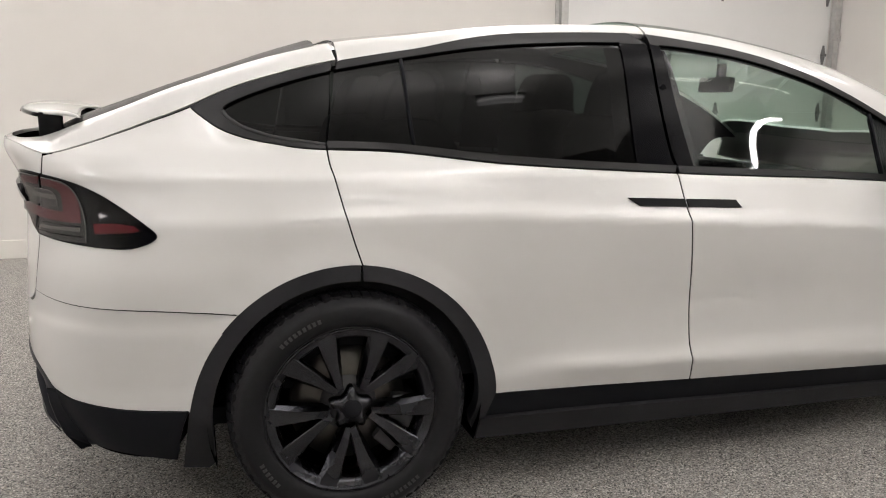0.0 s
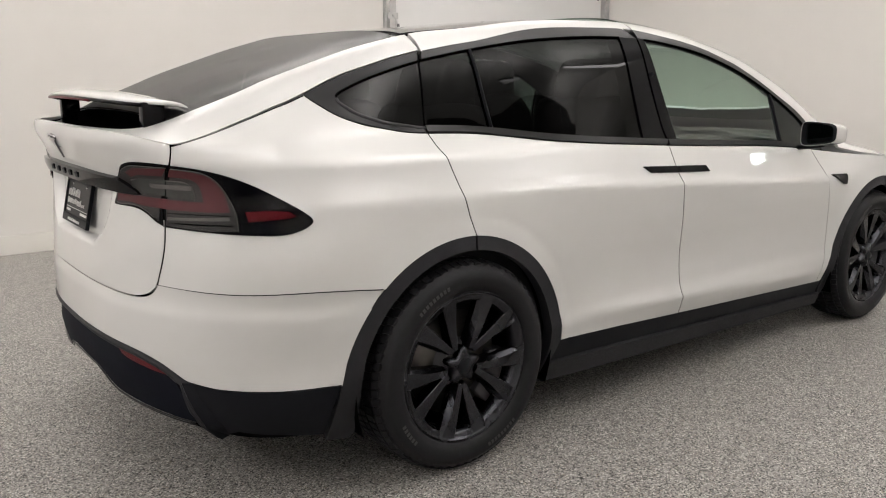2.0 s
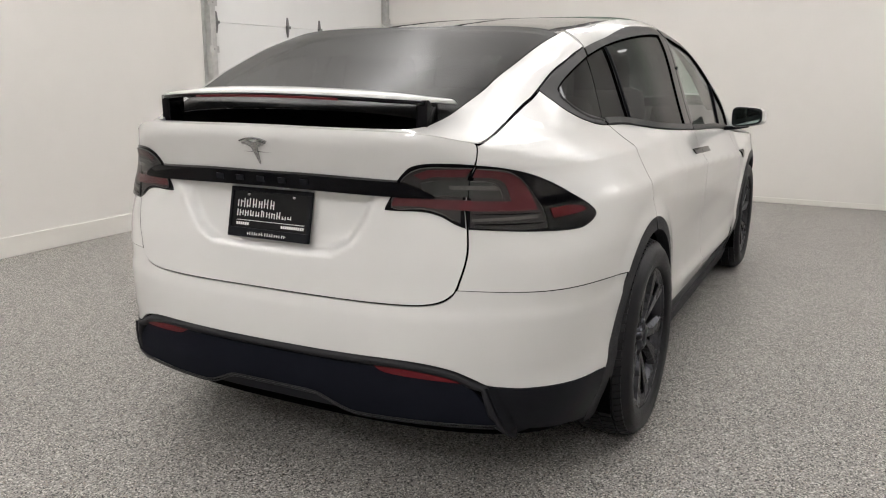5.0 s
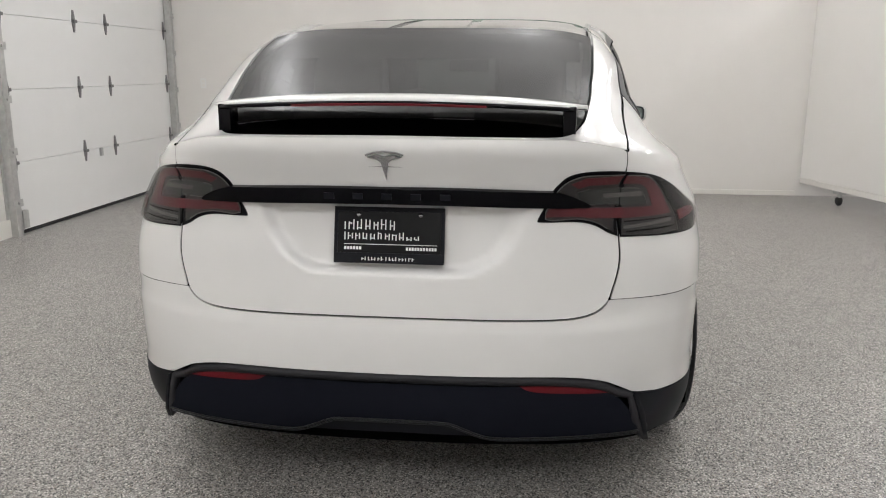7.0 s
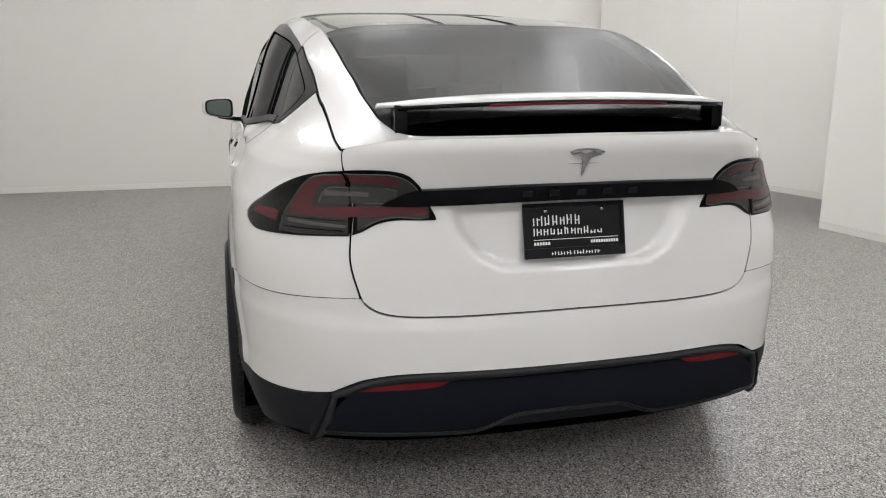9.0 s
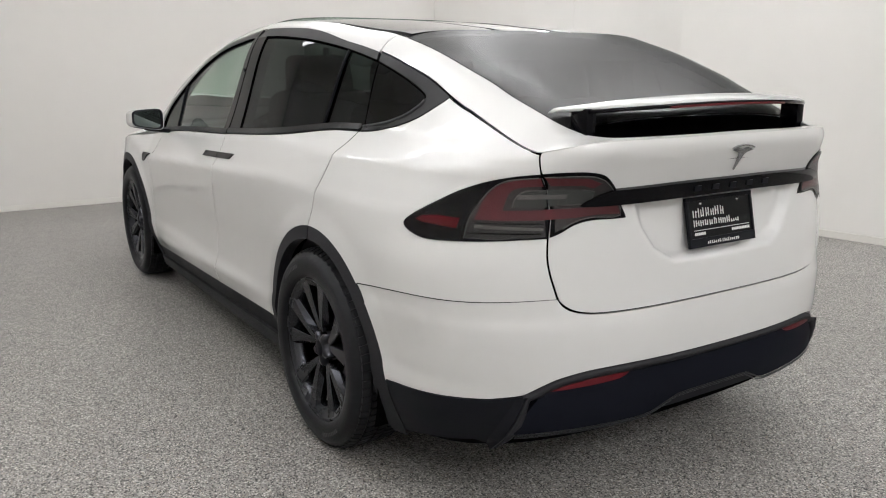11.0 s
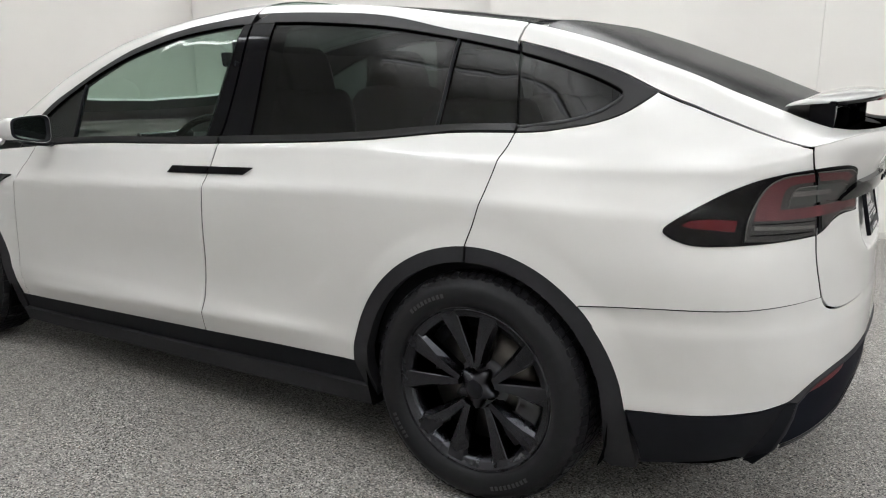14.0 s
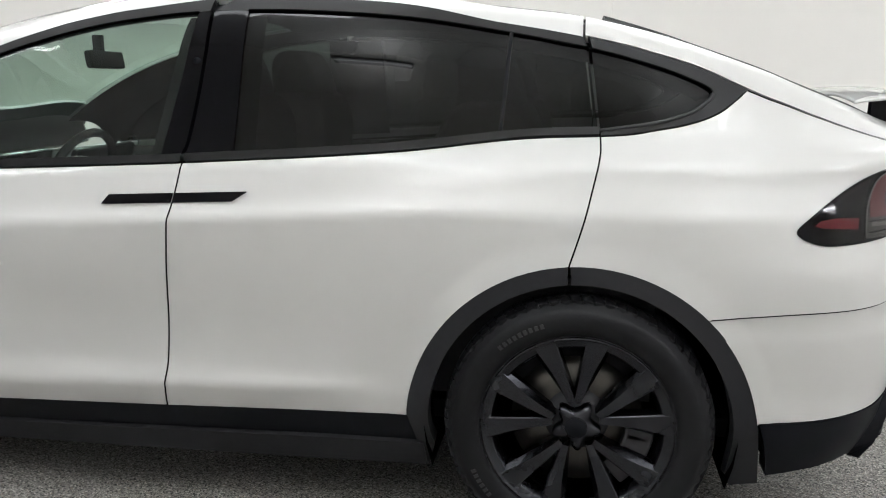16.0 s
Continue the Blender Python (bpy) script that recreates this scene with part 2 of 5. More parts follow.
f_crown = knots((-1.06, 1.192), (-0.95, 1.203), (-0.90, 1.217), (-0.86, 1.230), (-0.78, 1.265), (-0.70, 1.294), (-0.6, 1.330), (-0.5, 1.365), (-0.4, 1.400), (-0.3, 1.435), (-0.2, 1.471), (-0.1, 1.503), (0.0, 1.533), (0.25, 1.567), (0.5, 1.592), (0.8, 1.614), (1.1, 1.623), (1.35, 1.609), (1.6, 1.583),
                (2.0, 1.508), (2.3, 1.402), (2.5, 1.300), (2.75, 1.12), (3.2, 1.0), (3.7, 0.87), (3.95, 0.74))
f_lean = knots((-1.06, 70), (-0.92, 74), (-0.86, 71.8), (-0.78, 66.3), (-0.70, 65.2), (-0.60, 59.0), (-0.50, 48.6), (-0.4, 41.9), (-0.3, 33.6), (-0.2, 25.0), (-0.1, 19.1), (0.0, 19), (0.3, 21), (1.1, 20), (1.35, 20.9), (1.6, 16.2), (2.0, 15.6), (2.3, 15.6), (2.6, 26.3), (2.9, 60), (3.95, 70), smooth=0.03)
f_reach = knots((-1.06, 0.3), (-0.92, 0.8), (-0.86, 1.18), (-0.78, 1.51), (-0.70, 1.70), (-0.6, 1.70), (-0.5, 1.60), (-0.4, 1.41), (-0.3, 1.265), (-0.2, 1.155), (-0.1, 1.105), (0.0, 1.06), (0.3, 1.07), (1.1, 1.06), (1.35, 1.072), (1.6, 0.943), (2.0, 0.829), (2.3, 0.602), (2.6, 0.525), (3.95, 0.4), smooth=0.03)
f_flat = knots((-1.06, 0.55), (-0.92, 0.80), (-0.86, 0.90), (-0.78, 0.947), (-0.70, 0.998), (-0.6, 0.990), (-0.5, 0.958), (-0.4, 0.970), (-0.3, 0.980), (-0.2, 0.942), (-0.1, 0.893), (0.0, 0.91), (0.3, 0.935), (0.6, 0.96), (1.1, 0.965), (1.35, 0.970), (1.6, 0.978), (2.0, 0.967), (2.3, 0.989), (2.6, 0.896), (3.95, 0.6), smooth=0.04)


def tilt(x, z):
    """The shoulder line drops towards the front."""
    t = np.clip((z - 0.70) / 0.18, 0, 1)
    u, w = np.clip((x + 0.15) / 0.65, 0, 1), np.clip((1.09 - z) / 0.15, 0, 1)
    front = 0.055 * (x - 0.8) * np.clip((2.95 - x) / 0.4, 0, 1) * u * u * (3 - 2 * u)
    rear = -0.0193 * w * w * (3 - 2 * w)
    k = np.clip((x - 0.25) / 0.4, 0, 1)
    k = k * k * (3 - 2 * k)
    return ((1 - k) * rear + k * front) * t * t * (3 - 2 * t)


def side_bump(x, z):
    """Waist of the doors, the crease above the sill and the haunch over the rear wheel."""
    waist = -0.014 * np.exp(-((x - 1.45) / 0.85) ** 2 - ((z - 0.62) / 0.13) ** 2)
    rise = z - 0.452 + 0.048 * (x - 0.6)
    edge = np.where(rise > 0, np.exp(-rise / 0.045), np.clip(1 + rise / 0.075, 0, 1))
    fade = np.clip((x - 0.50) / 0.30, 0, 1) * np.clip((2.46 - x) / 0.30, 0, 1)
    sill = 0.017 * fade * fade * (3 - 2 * fade) * edge
    # line under the handles, and the line of the haunch above it
    up = z - 0.919 + 0.056 * (x - 1.19)
    line = 0.0105 * np.where(up > 0, np.exp(-up / 0.028), np.exp(up / 0.070)) * np.clip((x - 0.30) / 0.35, 0, 1) * np.clip((2.75 - x) / 0.3, 0, 1)
    up = z - 1.081 + 0.105 * x
    haunch = 0.0055 * np.where(up > 0, np.exp(-up / 0.035), np.exp(up / 0.065)) * np.clip((0.60 - x) / 0.35, 0, 1) * np.clip((x + 0.62) / 0.3, 0, 1)
    return waist + sill + line + haunch


def flare(x, z):
    """The body turns outwards round the wheel arches."""
    d = np.minimum(np.hypot(x, z - 0.365), np.hypot(x - 2.99, z - 0.365)) - 0.468
    t = np.clip(1 - d / 0.062, 0, 1)
    return 0.010 * t * np.clip((z - 0.30) / 0.15, 0, 1)


def side_y(x, z):
    """Half width of the lower body."""
    b = f_width(z + tilt(x, z)) + side_bump(x, z)
    back = np.clip((XC - x) / (XC - f_tail(z)), 0, 1)
    front = np.clip((x - XF) / (f_nose(z) - XF), 0, 1)
    return b * (1 - back ** f_power(z)) ** (1 / f_round(z)) * (1 - front**2.7) ** (1 / 2.7) + flare(x, z)


def low(s, z):
    """A point of the lower body: s runs from the tail's middle along the side to the nose."""
    s, z = np.broadcast_arrays(np.asarray(s, float), np.asarray(z, float))
    mid = np.clip(XC + s - math.pi / 2, XC, XF)
    b = f_width(z + tilt(mid, z)) + side_bump(mid, z)
    sign = np.where(s < 0, -1.0, 1.0)
    s = np.abs(s)
    phi = np.clip(s, 0, math.pi / 2)
    n, m, a = f_power(z), f_round(z), XC - f_tail(z)
    r, far = np.zeros_like(b), np.full_like(b, 2.0)
    for _ in range(34):
        half = (r + far) / 2
        within = (half * np.abs(np.cos(phi)) / a) ** n + (half * np.abs(np.sin(phi)) / b) ** m < 1
        r, far = np.where(within, half, r), np.where(within, far, half)
    psi = np.clip(s - math.pi / 2 - (XF - XC), 0, math.pi / 2)
    q = ((np.sin(psi) / (f_nose(z) - XF)) ** 2.7 + (np.cos(psi) / b) ** 2.7) ** (-1 / 2.7)
    x = np.where(s < math.pi / 2, XC - r * np.cos(phi), np.where(psi > 0, XF + q * np.sin(psi), mid))
    y = np.where(s < math.pi / 2, r * np.sin(phi), np.where(psi > 0, q * np.cos(psi), b))
    y = y + flare(x, z) * np.clip(s - 0.9, 0, 0.1) * 10
    return np.stack([x, -y * sign, z], -1)


def s_of_x(x, z):
    y = side_y(x, z)
    return np.where(x < XC, np.arctan2(y, XC - x), np.where(x > XF, math.pi / 2 + XF - XC + np.arctan2(x - XF, y), math.pi / 2 + x - XC))


def s_of_y(y, z):
    """On the tail: from the distance to the car's middle line."""
    x = XC - (XC - f_tail(z)) * np.clip(1 - (np.abs(y) / f_width(z)) ** f_round(z), 0, 1) ** (1 / f_power(z))
    return np.arctan2(np.abs(y), XC - x) * np.sign(y)


def section(x):
    zb = f_belt(x)
    yb, zr = side_y(x, zb), f_crown(x)
    al, h0 = np.radians(f_lean(x)), f_reach(x) * (zr - zb)
    return yb, zb, zr, yb - h0 * np.sin(al), zb + h0 * np.cos(al), yb * f_flat(x)


def top(x, v):
    """A point of the upper body: v runs from 0 at the belt to 1 at the middle line."""
    x, v = np.broadcast_arrays(np.asarray(x, float), np.asarray(v, float))
    yb, zb, zr, y1, z1, y2 = section(x)
    w = 1 - v
    y = w**3 * yb + 3 * w * w * v * y1 + 3 * w * v * v * y2
    z = w**3 * zb + 3 * w * w * v * z1 + (3 * w * v * v + v**3) * zr
    return np.stack([x, -y, z], -1)


def v_of_z(x, z):
    lo, hi = np.zeros_like(x * 1.0), np.full_like(x * 1.0, 1.0)
    for _ in range(30):
        m = (lo + hi) / 2
        less = top(x, m)[..., 2] < z
        lo, hi = np.where(less, m, lo), np.where(less, hi, m)
    return lo


def v_of_y(x, y):
    lo, hi = np.zeros_like(x * 1.0), np.full_like(x * 1.0, 1.0)
    for _ in range(30):
        m = (lo + hi) / 2
        more = -top(x, m)[..., 1] > np.abs(y)
        lo, hi = np.where(more, m, lo), np.where(more, hi, m)
    return lo


def m_side(x, z):
    """The whole side seen square on, lower and upper body in one."""
    x, z = np.broadcast_arrays(np.asarray(x, float), np.asarray(z, float))
    under = np.stack([x, -side_y(x, z), z], -1)
    over = top(x, v_of_z(x, z))
    return np.where((z <= f_belt(x))[..., None], under, over)


def m_roof(x, y):
    """The upper body seen from above; the car's right is at negative y."""
    x, y = np.broadcast_arrays(np.asarray(x, float), np.asarray(y, float))
    p = top(x, v_of_y(x, y))
    return np.stack([x, y, p[..., 2]], -1)
# ---- building tools ----
def link(name, verts, faces, mat, parent=None, label="", smooth=True):
    me = bpy.data.meshes.new(name)
    me.from_pydata([tuple(map(float, v)) for v in verts], [], [tuple(map(int, f)) for f in faces])
    me.materials.append(mat)
    if smooth:
        me.polygons.foreach_set("use_smooth", [True] * len(me.polygons))
    me.update()
    ob = new(name, me)
    if parent is not None:
        ob.parent = parent
    if label:
        tagged(ob, label)
    return ob


def part(name, bm, mat, parent=None, label="", smooth=False):
    """A bmesh as one mesh object under a thing or a part."""
    me = bpy.data.meshes.new(name)
    if smooth:
        for f in bm.faces:
            f.smooth = True
        for e in bm.edges:
            if len(e.link_faces) == 2 and e.calc_face_angle(0) > 0.7:
                e.smooth = False
    bm.to_mesh(me)
    bm.free()
    me.materials.append(mat)
    ob = new(name, me)
    if parent is not None:
        ob.parent = parent
    if label:
        tagged(ob, label)
    return ob


def block(bm, x0, x1, y0, y1, z0, z1, bevel=0.0, m=None):
    made = bmesh.ops.create_cube(bm, size=1)["verts"]
    for v in made:
        v.co = Vector(((x0 + x1) / 2 + v.co.x * (x1 - x0), (y0 + y1) / 2 + v.co.y * (y1 - y0), (z0 + z1) / 2 + v.co.z * (z1 - z0)))
    if bevel:
        edges = {e for v in made for e in v.link_edges}
        got = bmesh.ops.bevel(bm, geom=list(edges), offset=bevel, segments=2, affect="EDGES", profile=0.6)
        made = list({v for f in got["faces"] for v in f.verts} | {v for v in made if v.is_valid})
    if m is not None:
        bmesh.ops.transform(bm, matrix=m, verts=made)
    return bm


def lathe(profile, steps=64, axis="y"):
    """Verts and faces of a profile of (radius, along) turned about an axis."""
    verts, faces, n = [], [], len(profile)
    for i in range(steps):
        a = 2 * math.pi * i / steps
        for r, h in profile:
            verts.append((r * math.cos(a), h, r * math.sin(a)) if axis == "y" else (r * math.cos(a), r * math.sin(a), h))
    for i in range(steps):
        for j in range(n - 1):
            a, b = i * n + j, ((i + 1) % steps) * n + j
            faces.append((a, b, b + 1, a + 1) if axis == "y" else (a, a + 1, b + 1, b)[::-1])
    return verts, faces


def tube(points, radius, sides=8, flat=1.0, closed=False):
    """Verts and faces of a round bar along points."""
    p = np.array(points, float)
    t = np.gradient(p, axis=0)
    t /= np.linalg.norm(t, axis=1, keepdims=True) + 1e-9
    ref = np.array([0.0, 0.0, 1.0]) if abs(t[:, 2]).mean() < 0.8 else np.array([1.0, 0.0, 0.0])
    verts, faces = [], []
    for q, d in zip(p, t):
        u = np.cross(ref, d)
        u /= np.linalg.norm(u) + 1e-9
        w = np.cross(d, u)
        for k in range(sides):
            a = 2 * math.pi * k / sides
            verts.append(q + radius * (math.cos(a) * u + flat * math.sin(a) * w))
    for i in range(len(p) - 1):
        for k in range(sides):
            a, b = i * sides + k, i * sides + (k + 1) % sides
            faces.append((a, b, b + sides, a + sides))
    faces.append(tuple(range(sides))[::-1])
    faces.append(tuple(range((len(p) - 1) * sides, len(p) * sides)))
    return verts, faces


def curve(points, n=8):
    """A smooth run through the points."""
    p = np.array(points, float)
    q = np.vstack([2 * p[0] - p[1], p, 2 * p[-1] - p[-2]])
    out = []
    for i in range(1, len(q) - 2):
        a, b, c, d = q[i - 1:i + 3]
        for t in np.arange(n) / n:
            out.append(0.5 * (2 * b + (c - a) * t + (2 * a - 5 * b + 4 * c - d) * t * t + (3 * b - a - 3 * c + d) * t**3))
    out.append(p[-1])
    return np.array(out)


def arc(cx, cz, r, a0, a1, n=24):
    a = np.radians(np.linspace(a0, a1, n))
    return np.stack([cx + r * np.cos(a), cz + r * np.sin(a)], 1)


def thick_line(runs, step):
    """Joins runs of (points, gap) into one closed outline with a gap for each point."""
    pts, gaps = [], []
    for run, gap in runs:
        run = np.array(run, float)
        for a, b in zip(run[:-1], run[1:]):
            k = max(1, int(math.ceil(np.linalg.norm(b - a) / step)))
            for t in np.arange(k) / k:
                pts.append(a + (b - a) * t)
                gaps.append(gap)
    p, g = np.array(pts), np.array(gaps)
    keep = np.linalg.norm(p - np.roll(p, -1, 0), axis=1) > 1e-5
    p, g = p[keep], g[keep]
    area = 0.5 * np.sum(p[:, 0] * np.roll(p[:, 1], -1) - np.roll(p[:, 0], -1) * p[:, 1])
    if area < 0:
        p, g = p[::-1].copy(), np.roll(g[::-1], -1).copy()
    d0, d1 = p - np.roll(p, 1, 0), np.roll(p, -1, 0) - p
    for d in (d0, d1):
        d /= np.linalg.norm(d, axis=1, keepdims=True)
    n0, n1 = np.stack([-d0[:, 1], d0[:, 0]], 1) * np.roll(g, 1)[:, None], np.stack([-d1[:, 1], d1[:, 0]], 1) * g[:, None]
    return p + np.where((np.abs(d0 * d1).sum(1) > 0.98)[:, None], (n0 + n1) / 2, n0 + n1)


def in_outline(p, q):
    """Which of the points q lie inside the outline p."""
    inside = np.zeros(len(q), bool)
    for (x0, y0), (x1, y1) in zip(p, np.roll(p, -1, 0)):
        if y0 != y1:
            inside ^= ((y0 > q[:, 1]) != (y1 > q[:, 1])) & (q[:, 0] < (x1 - x0) * (q[:, 1] - y0) / (y1 - y0) + x0)
    return inside


def sheet(runs, form, out=0.0, depth=0.012, grid=0.03, step=0.02, sink=None, side=1, base=0):
    """Verts and faces of a panel cut from a form of two coordinates, with turned-in edges."""
    p = thick_line(runs, step)
    lo, hi = p.min(0), p.max(0)
    gx, gy = np.meshgrid(np.arange(lo[0] + grid / 2, hi[0], grid), np.arange(lo[1] + grid / 2, hi[1], grid))
    q = np.stack([gx.ravel(), gy.ravel()], 1)
    q = q[in_outline(p, q)]
    if len(q):
        near = np.array([np.min(np.sum((p - c) ** 2, 1)) for c in q])
        q = q[near > (0.4 * grid) ** 2]
    allp = np.vstack([p, q]) if len(q) else p
    n = len(p)
    vs, _, fs, *_ = delaunay_2d_cdt([Vector(c) for c in allp], [(i, (i + 1) % n) for i in range(n)], [], 1, 1e-6)
    uv = np.array([tuple(v) for v in vs])

    def place(c):
        e = 1.5e-3
        m = form(c[:, 0], c[:, 1])
        du = form(c[:, 0] + e, c[:, 1]) - form(c[:, 0] - e, c[:, 1])
        dv = form(c[:, 0], c[:, 1] + e) - form(c[:, 0], c[:, 1] - e)
        nn = np.cross(du, dv)
        nn /= np.linalg.norm(nn, axis=1, keepdims=True) + 1e-12
        lift = out + (sink(c[:, 0], c[:, 1]) if sink is not None else 0.0)
        return m + nn * (np.ones(len(c)) * lift)[:, None], nn

    upper, _ = place(uv)
    verts = list(upper)
    faces = [tuple(f) for f in fs]
    if depth:
        edge, nn = place(p)
        k = len(verts)
        verts += list(edge) + list(edge - nn * depth)
        faces += [(k + (i + 1) % n, k + i, k + n + i, k + n + (i + 1) % n) for i in range(n)]
    if side < 0:
        verts = [(v[0], -v[1], v[2]) for v in verts]
        faces = [f[::-1] for f in faces]
    if base:
        faces = [tuple(i + base for i in f) for f in faces]
    return verts, faces


def both(name, runs, form, mat, parents, label="", **kw):
    """The same panel on the right and on the left of the car."""
    v, f = sheet(runs, form, **kw)
    right = link(name, v, f, mat, parents[0], label)
    left = link(name, [(a, -b, c) for a, b, c in v], [g[::-1] for g in f], mat, parents[1], label)
    return right, left
# ---- the room ----
FAR_X, LEFT_Y, WEST_X = 6.16, 3.86, -5.9


def solid(name, bm, mat, label="", smooth=False):
    ob = part(name, bm, mat, None, label, smooth)
    return tagged(ob, kind="structure")


M_WALL = material("painted_wall", (0.68, 0.66, 0.63), 0.72, grain=0.018, grain_size=5, bump=0.10, bump_size=160, wear=0.05)
M_BASE = material("painted_baseboard", (0.70, 0.68, 0.64), 0.5, grain=0.02, grain_size=8, wear=0.06)
M_CEIL = material("white_ceiling", (0.78, 0.77, 0.75), 0.85, grain=0.02, grain_size=4, bump=0.1, bump_size=120)
M_DOOR = material("white_steel_door", (0.76, 0.76, 0.75), 0.42, grain=0.015, grain_size=6, bump=0.12, bump_size=260, wear=0.06)
M_STEEL = material("galvanised_steel", (0.50, 0.50, 0.49), 0.42, metal=0.6, grain=0.18, grain_size=22, wear=0.1)
M_PANEL = material("partition_panel", (0.76, 0.745, 0.715), 0.55, grain=0.015, grain_size=5, wear=0.06)
M_HINGE = material("zinc_hinge", (0.20, 0.20, 0.20), 0.4, metal=0.7, grain=0.2, grain_size=30)
M_RUBBER = material("black_rubber", (0.02, 0.02, 0.02), 0.7, grain=0.1)
M_PLASTIC = material("white_plastic", (0.7, 0.7, 0.68), 0.4, grain=0.02)
# shade of the dim bay beyond the partitions, put into the colour
M_DIM_BAY = material("dim_bay_shade", (0.10, 0.098, 0.095), 0.8, grain=0.05, grain_size=5)

bm = bmesh.new()
block(bm, WEST_X, FAR_X + 0.2, -12.0, LEFT_Y + 0.2, -0.12, 0.0)
floor = solid("floor", bm, flake_floor(), "speckled grey epoxy flake floor")
bm = bmesh.new()
block(bm, FAR_X, FAR_X + 0.15, -12.0, LEFT_Y + 0.15, 0, CEIL)
solid("wall_east", bm, M_WALL, "plain off-white painted wall")
DOOR_0, DOOR_1, DOOR_TOP = 3.02, 6.06, 3.0
bm = bmesh.new()
block(bm, WEST_X, DOOR_0, LEFT_Y, LEFT_Y + 0.15, 0, CEIL)
block(bm, DOOR_1, FAR_X, LEFT_Y, LEFT_Y + 0.15, 0, CEIL)
block(bm, DOOR_0, DOOR_1, LEFT_Y, LEFT_Y + 0.15, DOOR_TOP, CEIL)
solid("wall_north", bm, M_WALL, "plain off-white painted wall")
# unseen wall, set near enough to bounce light onto the car's tail
bm = bmesh.new()
block(bm, WEST_X - 0.15, WEST_X, -12.0, LEFT_Y + 0.15, 0, CEIL)
solid("bounce_wall_west", bm, M_WALL, "plain off-white painted wall")
# out of view; its dark colour stands for the dim bay's shade
bm = bmesh.new()
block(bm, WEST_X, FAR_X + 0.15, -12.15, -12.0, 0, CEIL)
solid("wall_south", bm, M_DIM_BAY, "unseen wall, the bay's shade put into its dark colour")
bm = bmesh.new()
block(bm, WEST_X - 0.15, FAR_X + 0.15, -5.4, LEFT_Y + 0.15, CEIL, CEIL + 0.12)
solid("ceiling", bm, M_CEIL, "flat white ceiling")
# ceiling of the same bay, also out of view and darkened by colour
bm = bmesh.new()
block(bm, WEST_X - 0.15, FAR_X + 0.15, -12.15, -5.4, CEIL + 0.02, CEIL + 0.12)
solid("ceiling_south", bm, M_DIM_BAY, "unseen ceiling beyond the partitions, shade put into its dark colour")
# baseboards
for name, a in (("baseboard", (WEST_X, DOOR_0 - 0.08, LEFT_Y - 0.014, LEFT_Y, 0.0, 0.15)), ("baseboard", (FAR_X - 0.014, FAR_X, -3.36, LEFT_Y, 0.0, 0.055))):
    bm = bmesh.new()
    block(bm, *a, 0.004)
    solid(name, bm, M_BASE, "off-white painted baseboard")

# sectional door in the north wall
door = tagged(new("garage_door"), "white steel sectional garage door, closed", "garage door", kind="thing")
door.location = (DOOR_0, LEFT_Y, 0)
SECT = 0.597
for k in range(5):
    z0, z1 = k * SECT + (0.03 if k == 0 else 0.0015), min((k + 1) * SECT - 0.0015, DOOR_TOP)
    bm = bmesh.new()
    block(bm, 0.0, DOOR_1 - DOOR_0, -0.01, 0.04, z0, z1, 0.003)
    part("door_section", bm, M_DOOR, door, "white embossed steel section")
bm = bmesh.new()
block(bm, 0.0, DOOR_1 - DOOR_0, -0.012, 0.03, 0.0, 0.032, 0.006)
part("bottom_seal", bm, M_RUBBER, door)
bm = bmesh.new()
block(bm, -0.02, DOOR_1 - DOOR_0 + 0.02, 0.045, 0.06, 0.0, DOOR_TOP)
part("door_back", bm, M_STEEL, door)


def make_hinge(x, z):
    bm = bmesh.new()
    for s in (-1, 1):
        v = [bm.verts.new(c) for c in ((x - 0.030, -0.012, z), (x + 0.030, -0.012, z), (x + 0.010, -0.012, z + s * 0.10), (x - 0.010, -0.012, z + s * 0.10))]
        w = [bm.verts.new((c.co.x, -0.018, c.co.z)) for c in v]
        for q in ((w[0], w[1], w[2], w[3]), (v[0], v[1], w[1], w[0]), (v[1], v[2], w[2], w[1]), (v[2], v[3], w[3], w[2]), (v[3], v[0], w[0], w[3])):
            bm.faces.new(q)
    block(bm, x - 0.028, x + 0.028, -0.040, -0.012, z - 0.014, z + 0.014, 0.006)
    bmesh.ops.recalc_face_normals(bm, faces=bm.faces[:])
    part("hinge", bm, M_HINGE, door, "zinc door hinge")


for k in range(1, 5):
    for x in (0.05, 1.13, 1.70, DOOR_1 - DOOR_0 - 0.05):
        make_hinge(x, k * SECT)
bm = bmesh.new()
block(bm, 1.385, 1.425, -0.035, -0.012, 0.52, 0.60, 0.005)
part("lift_handle", bm, M_STEEL, door)


def make_track(x, flip_x):
    bm = bmesh.new()
    s = -1 if flip_x else 1
    a, b = sorted((x, x - s * 0.07))
    block(bm, a, b, -0.075, -0.005, 0.0, DOOR_TOP, 0.0)
    track = tagged(part("door_track", bm, M_STEEL, door, "galvanised door track"))
    bm = bmesh.new()
    a, b = sorted((x - s * 0.07, x - s * 0.105))
    block(bm, a, b, -0.012, -0.004, 0.0, DOOR_TOP, 0.0)
    part("track_angle", bm, M_STEEL, track)
    for k in range(7):
        z = 0.25 + 0.42 * k
        a, b = sorted((x + s * 0.02, x - s * 0.10))
        bm = block(bmesh.new(), a, b, -0.085, -0.076, z, z + 0.06, 0.002)
        block(bm, (a + b) / 2 - 0.01, (a + b) / 2 + 0.01, -0.098, -0.084, z + 0.02, z + 0.04, 0.003)
        part("track_bracket", bm, M_STEEL, track)


make_track(-0.02, False)
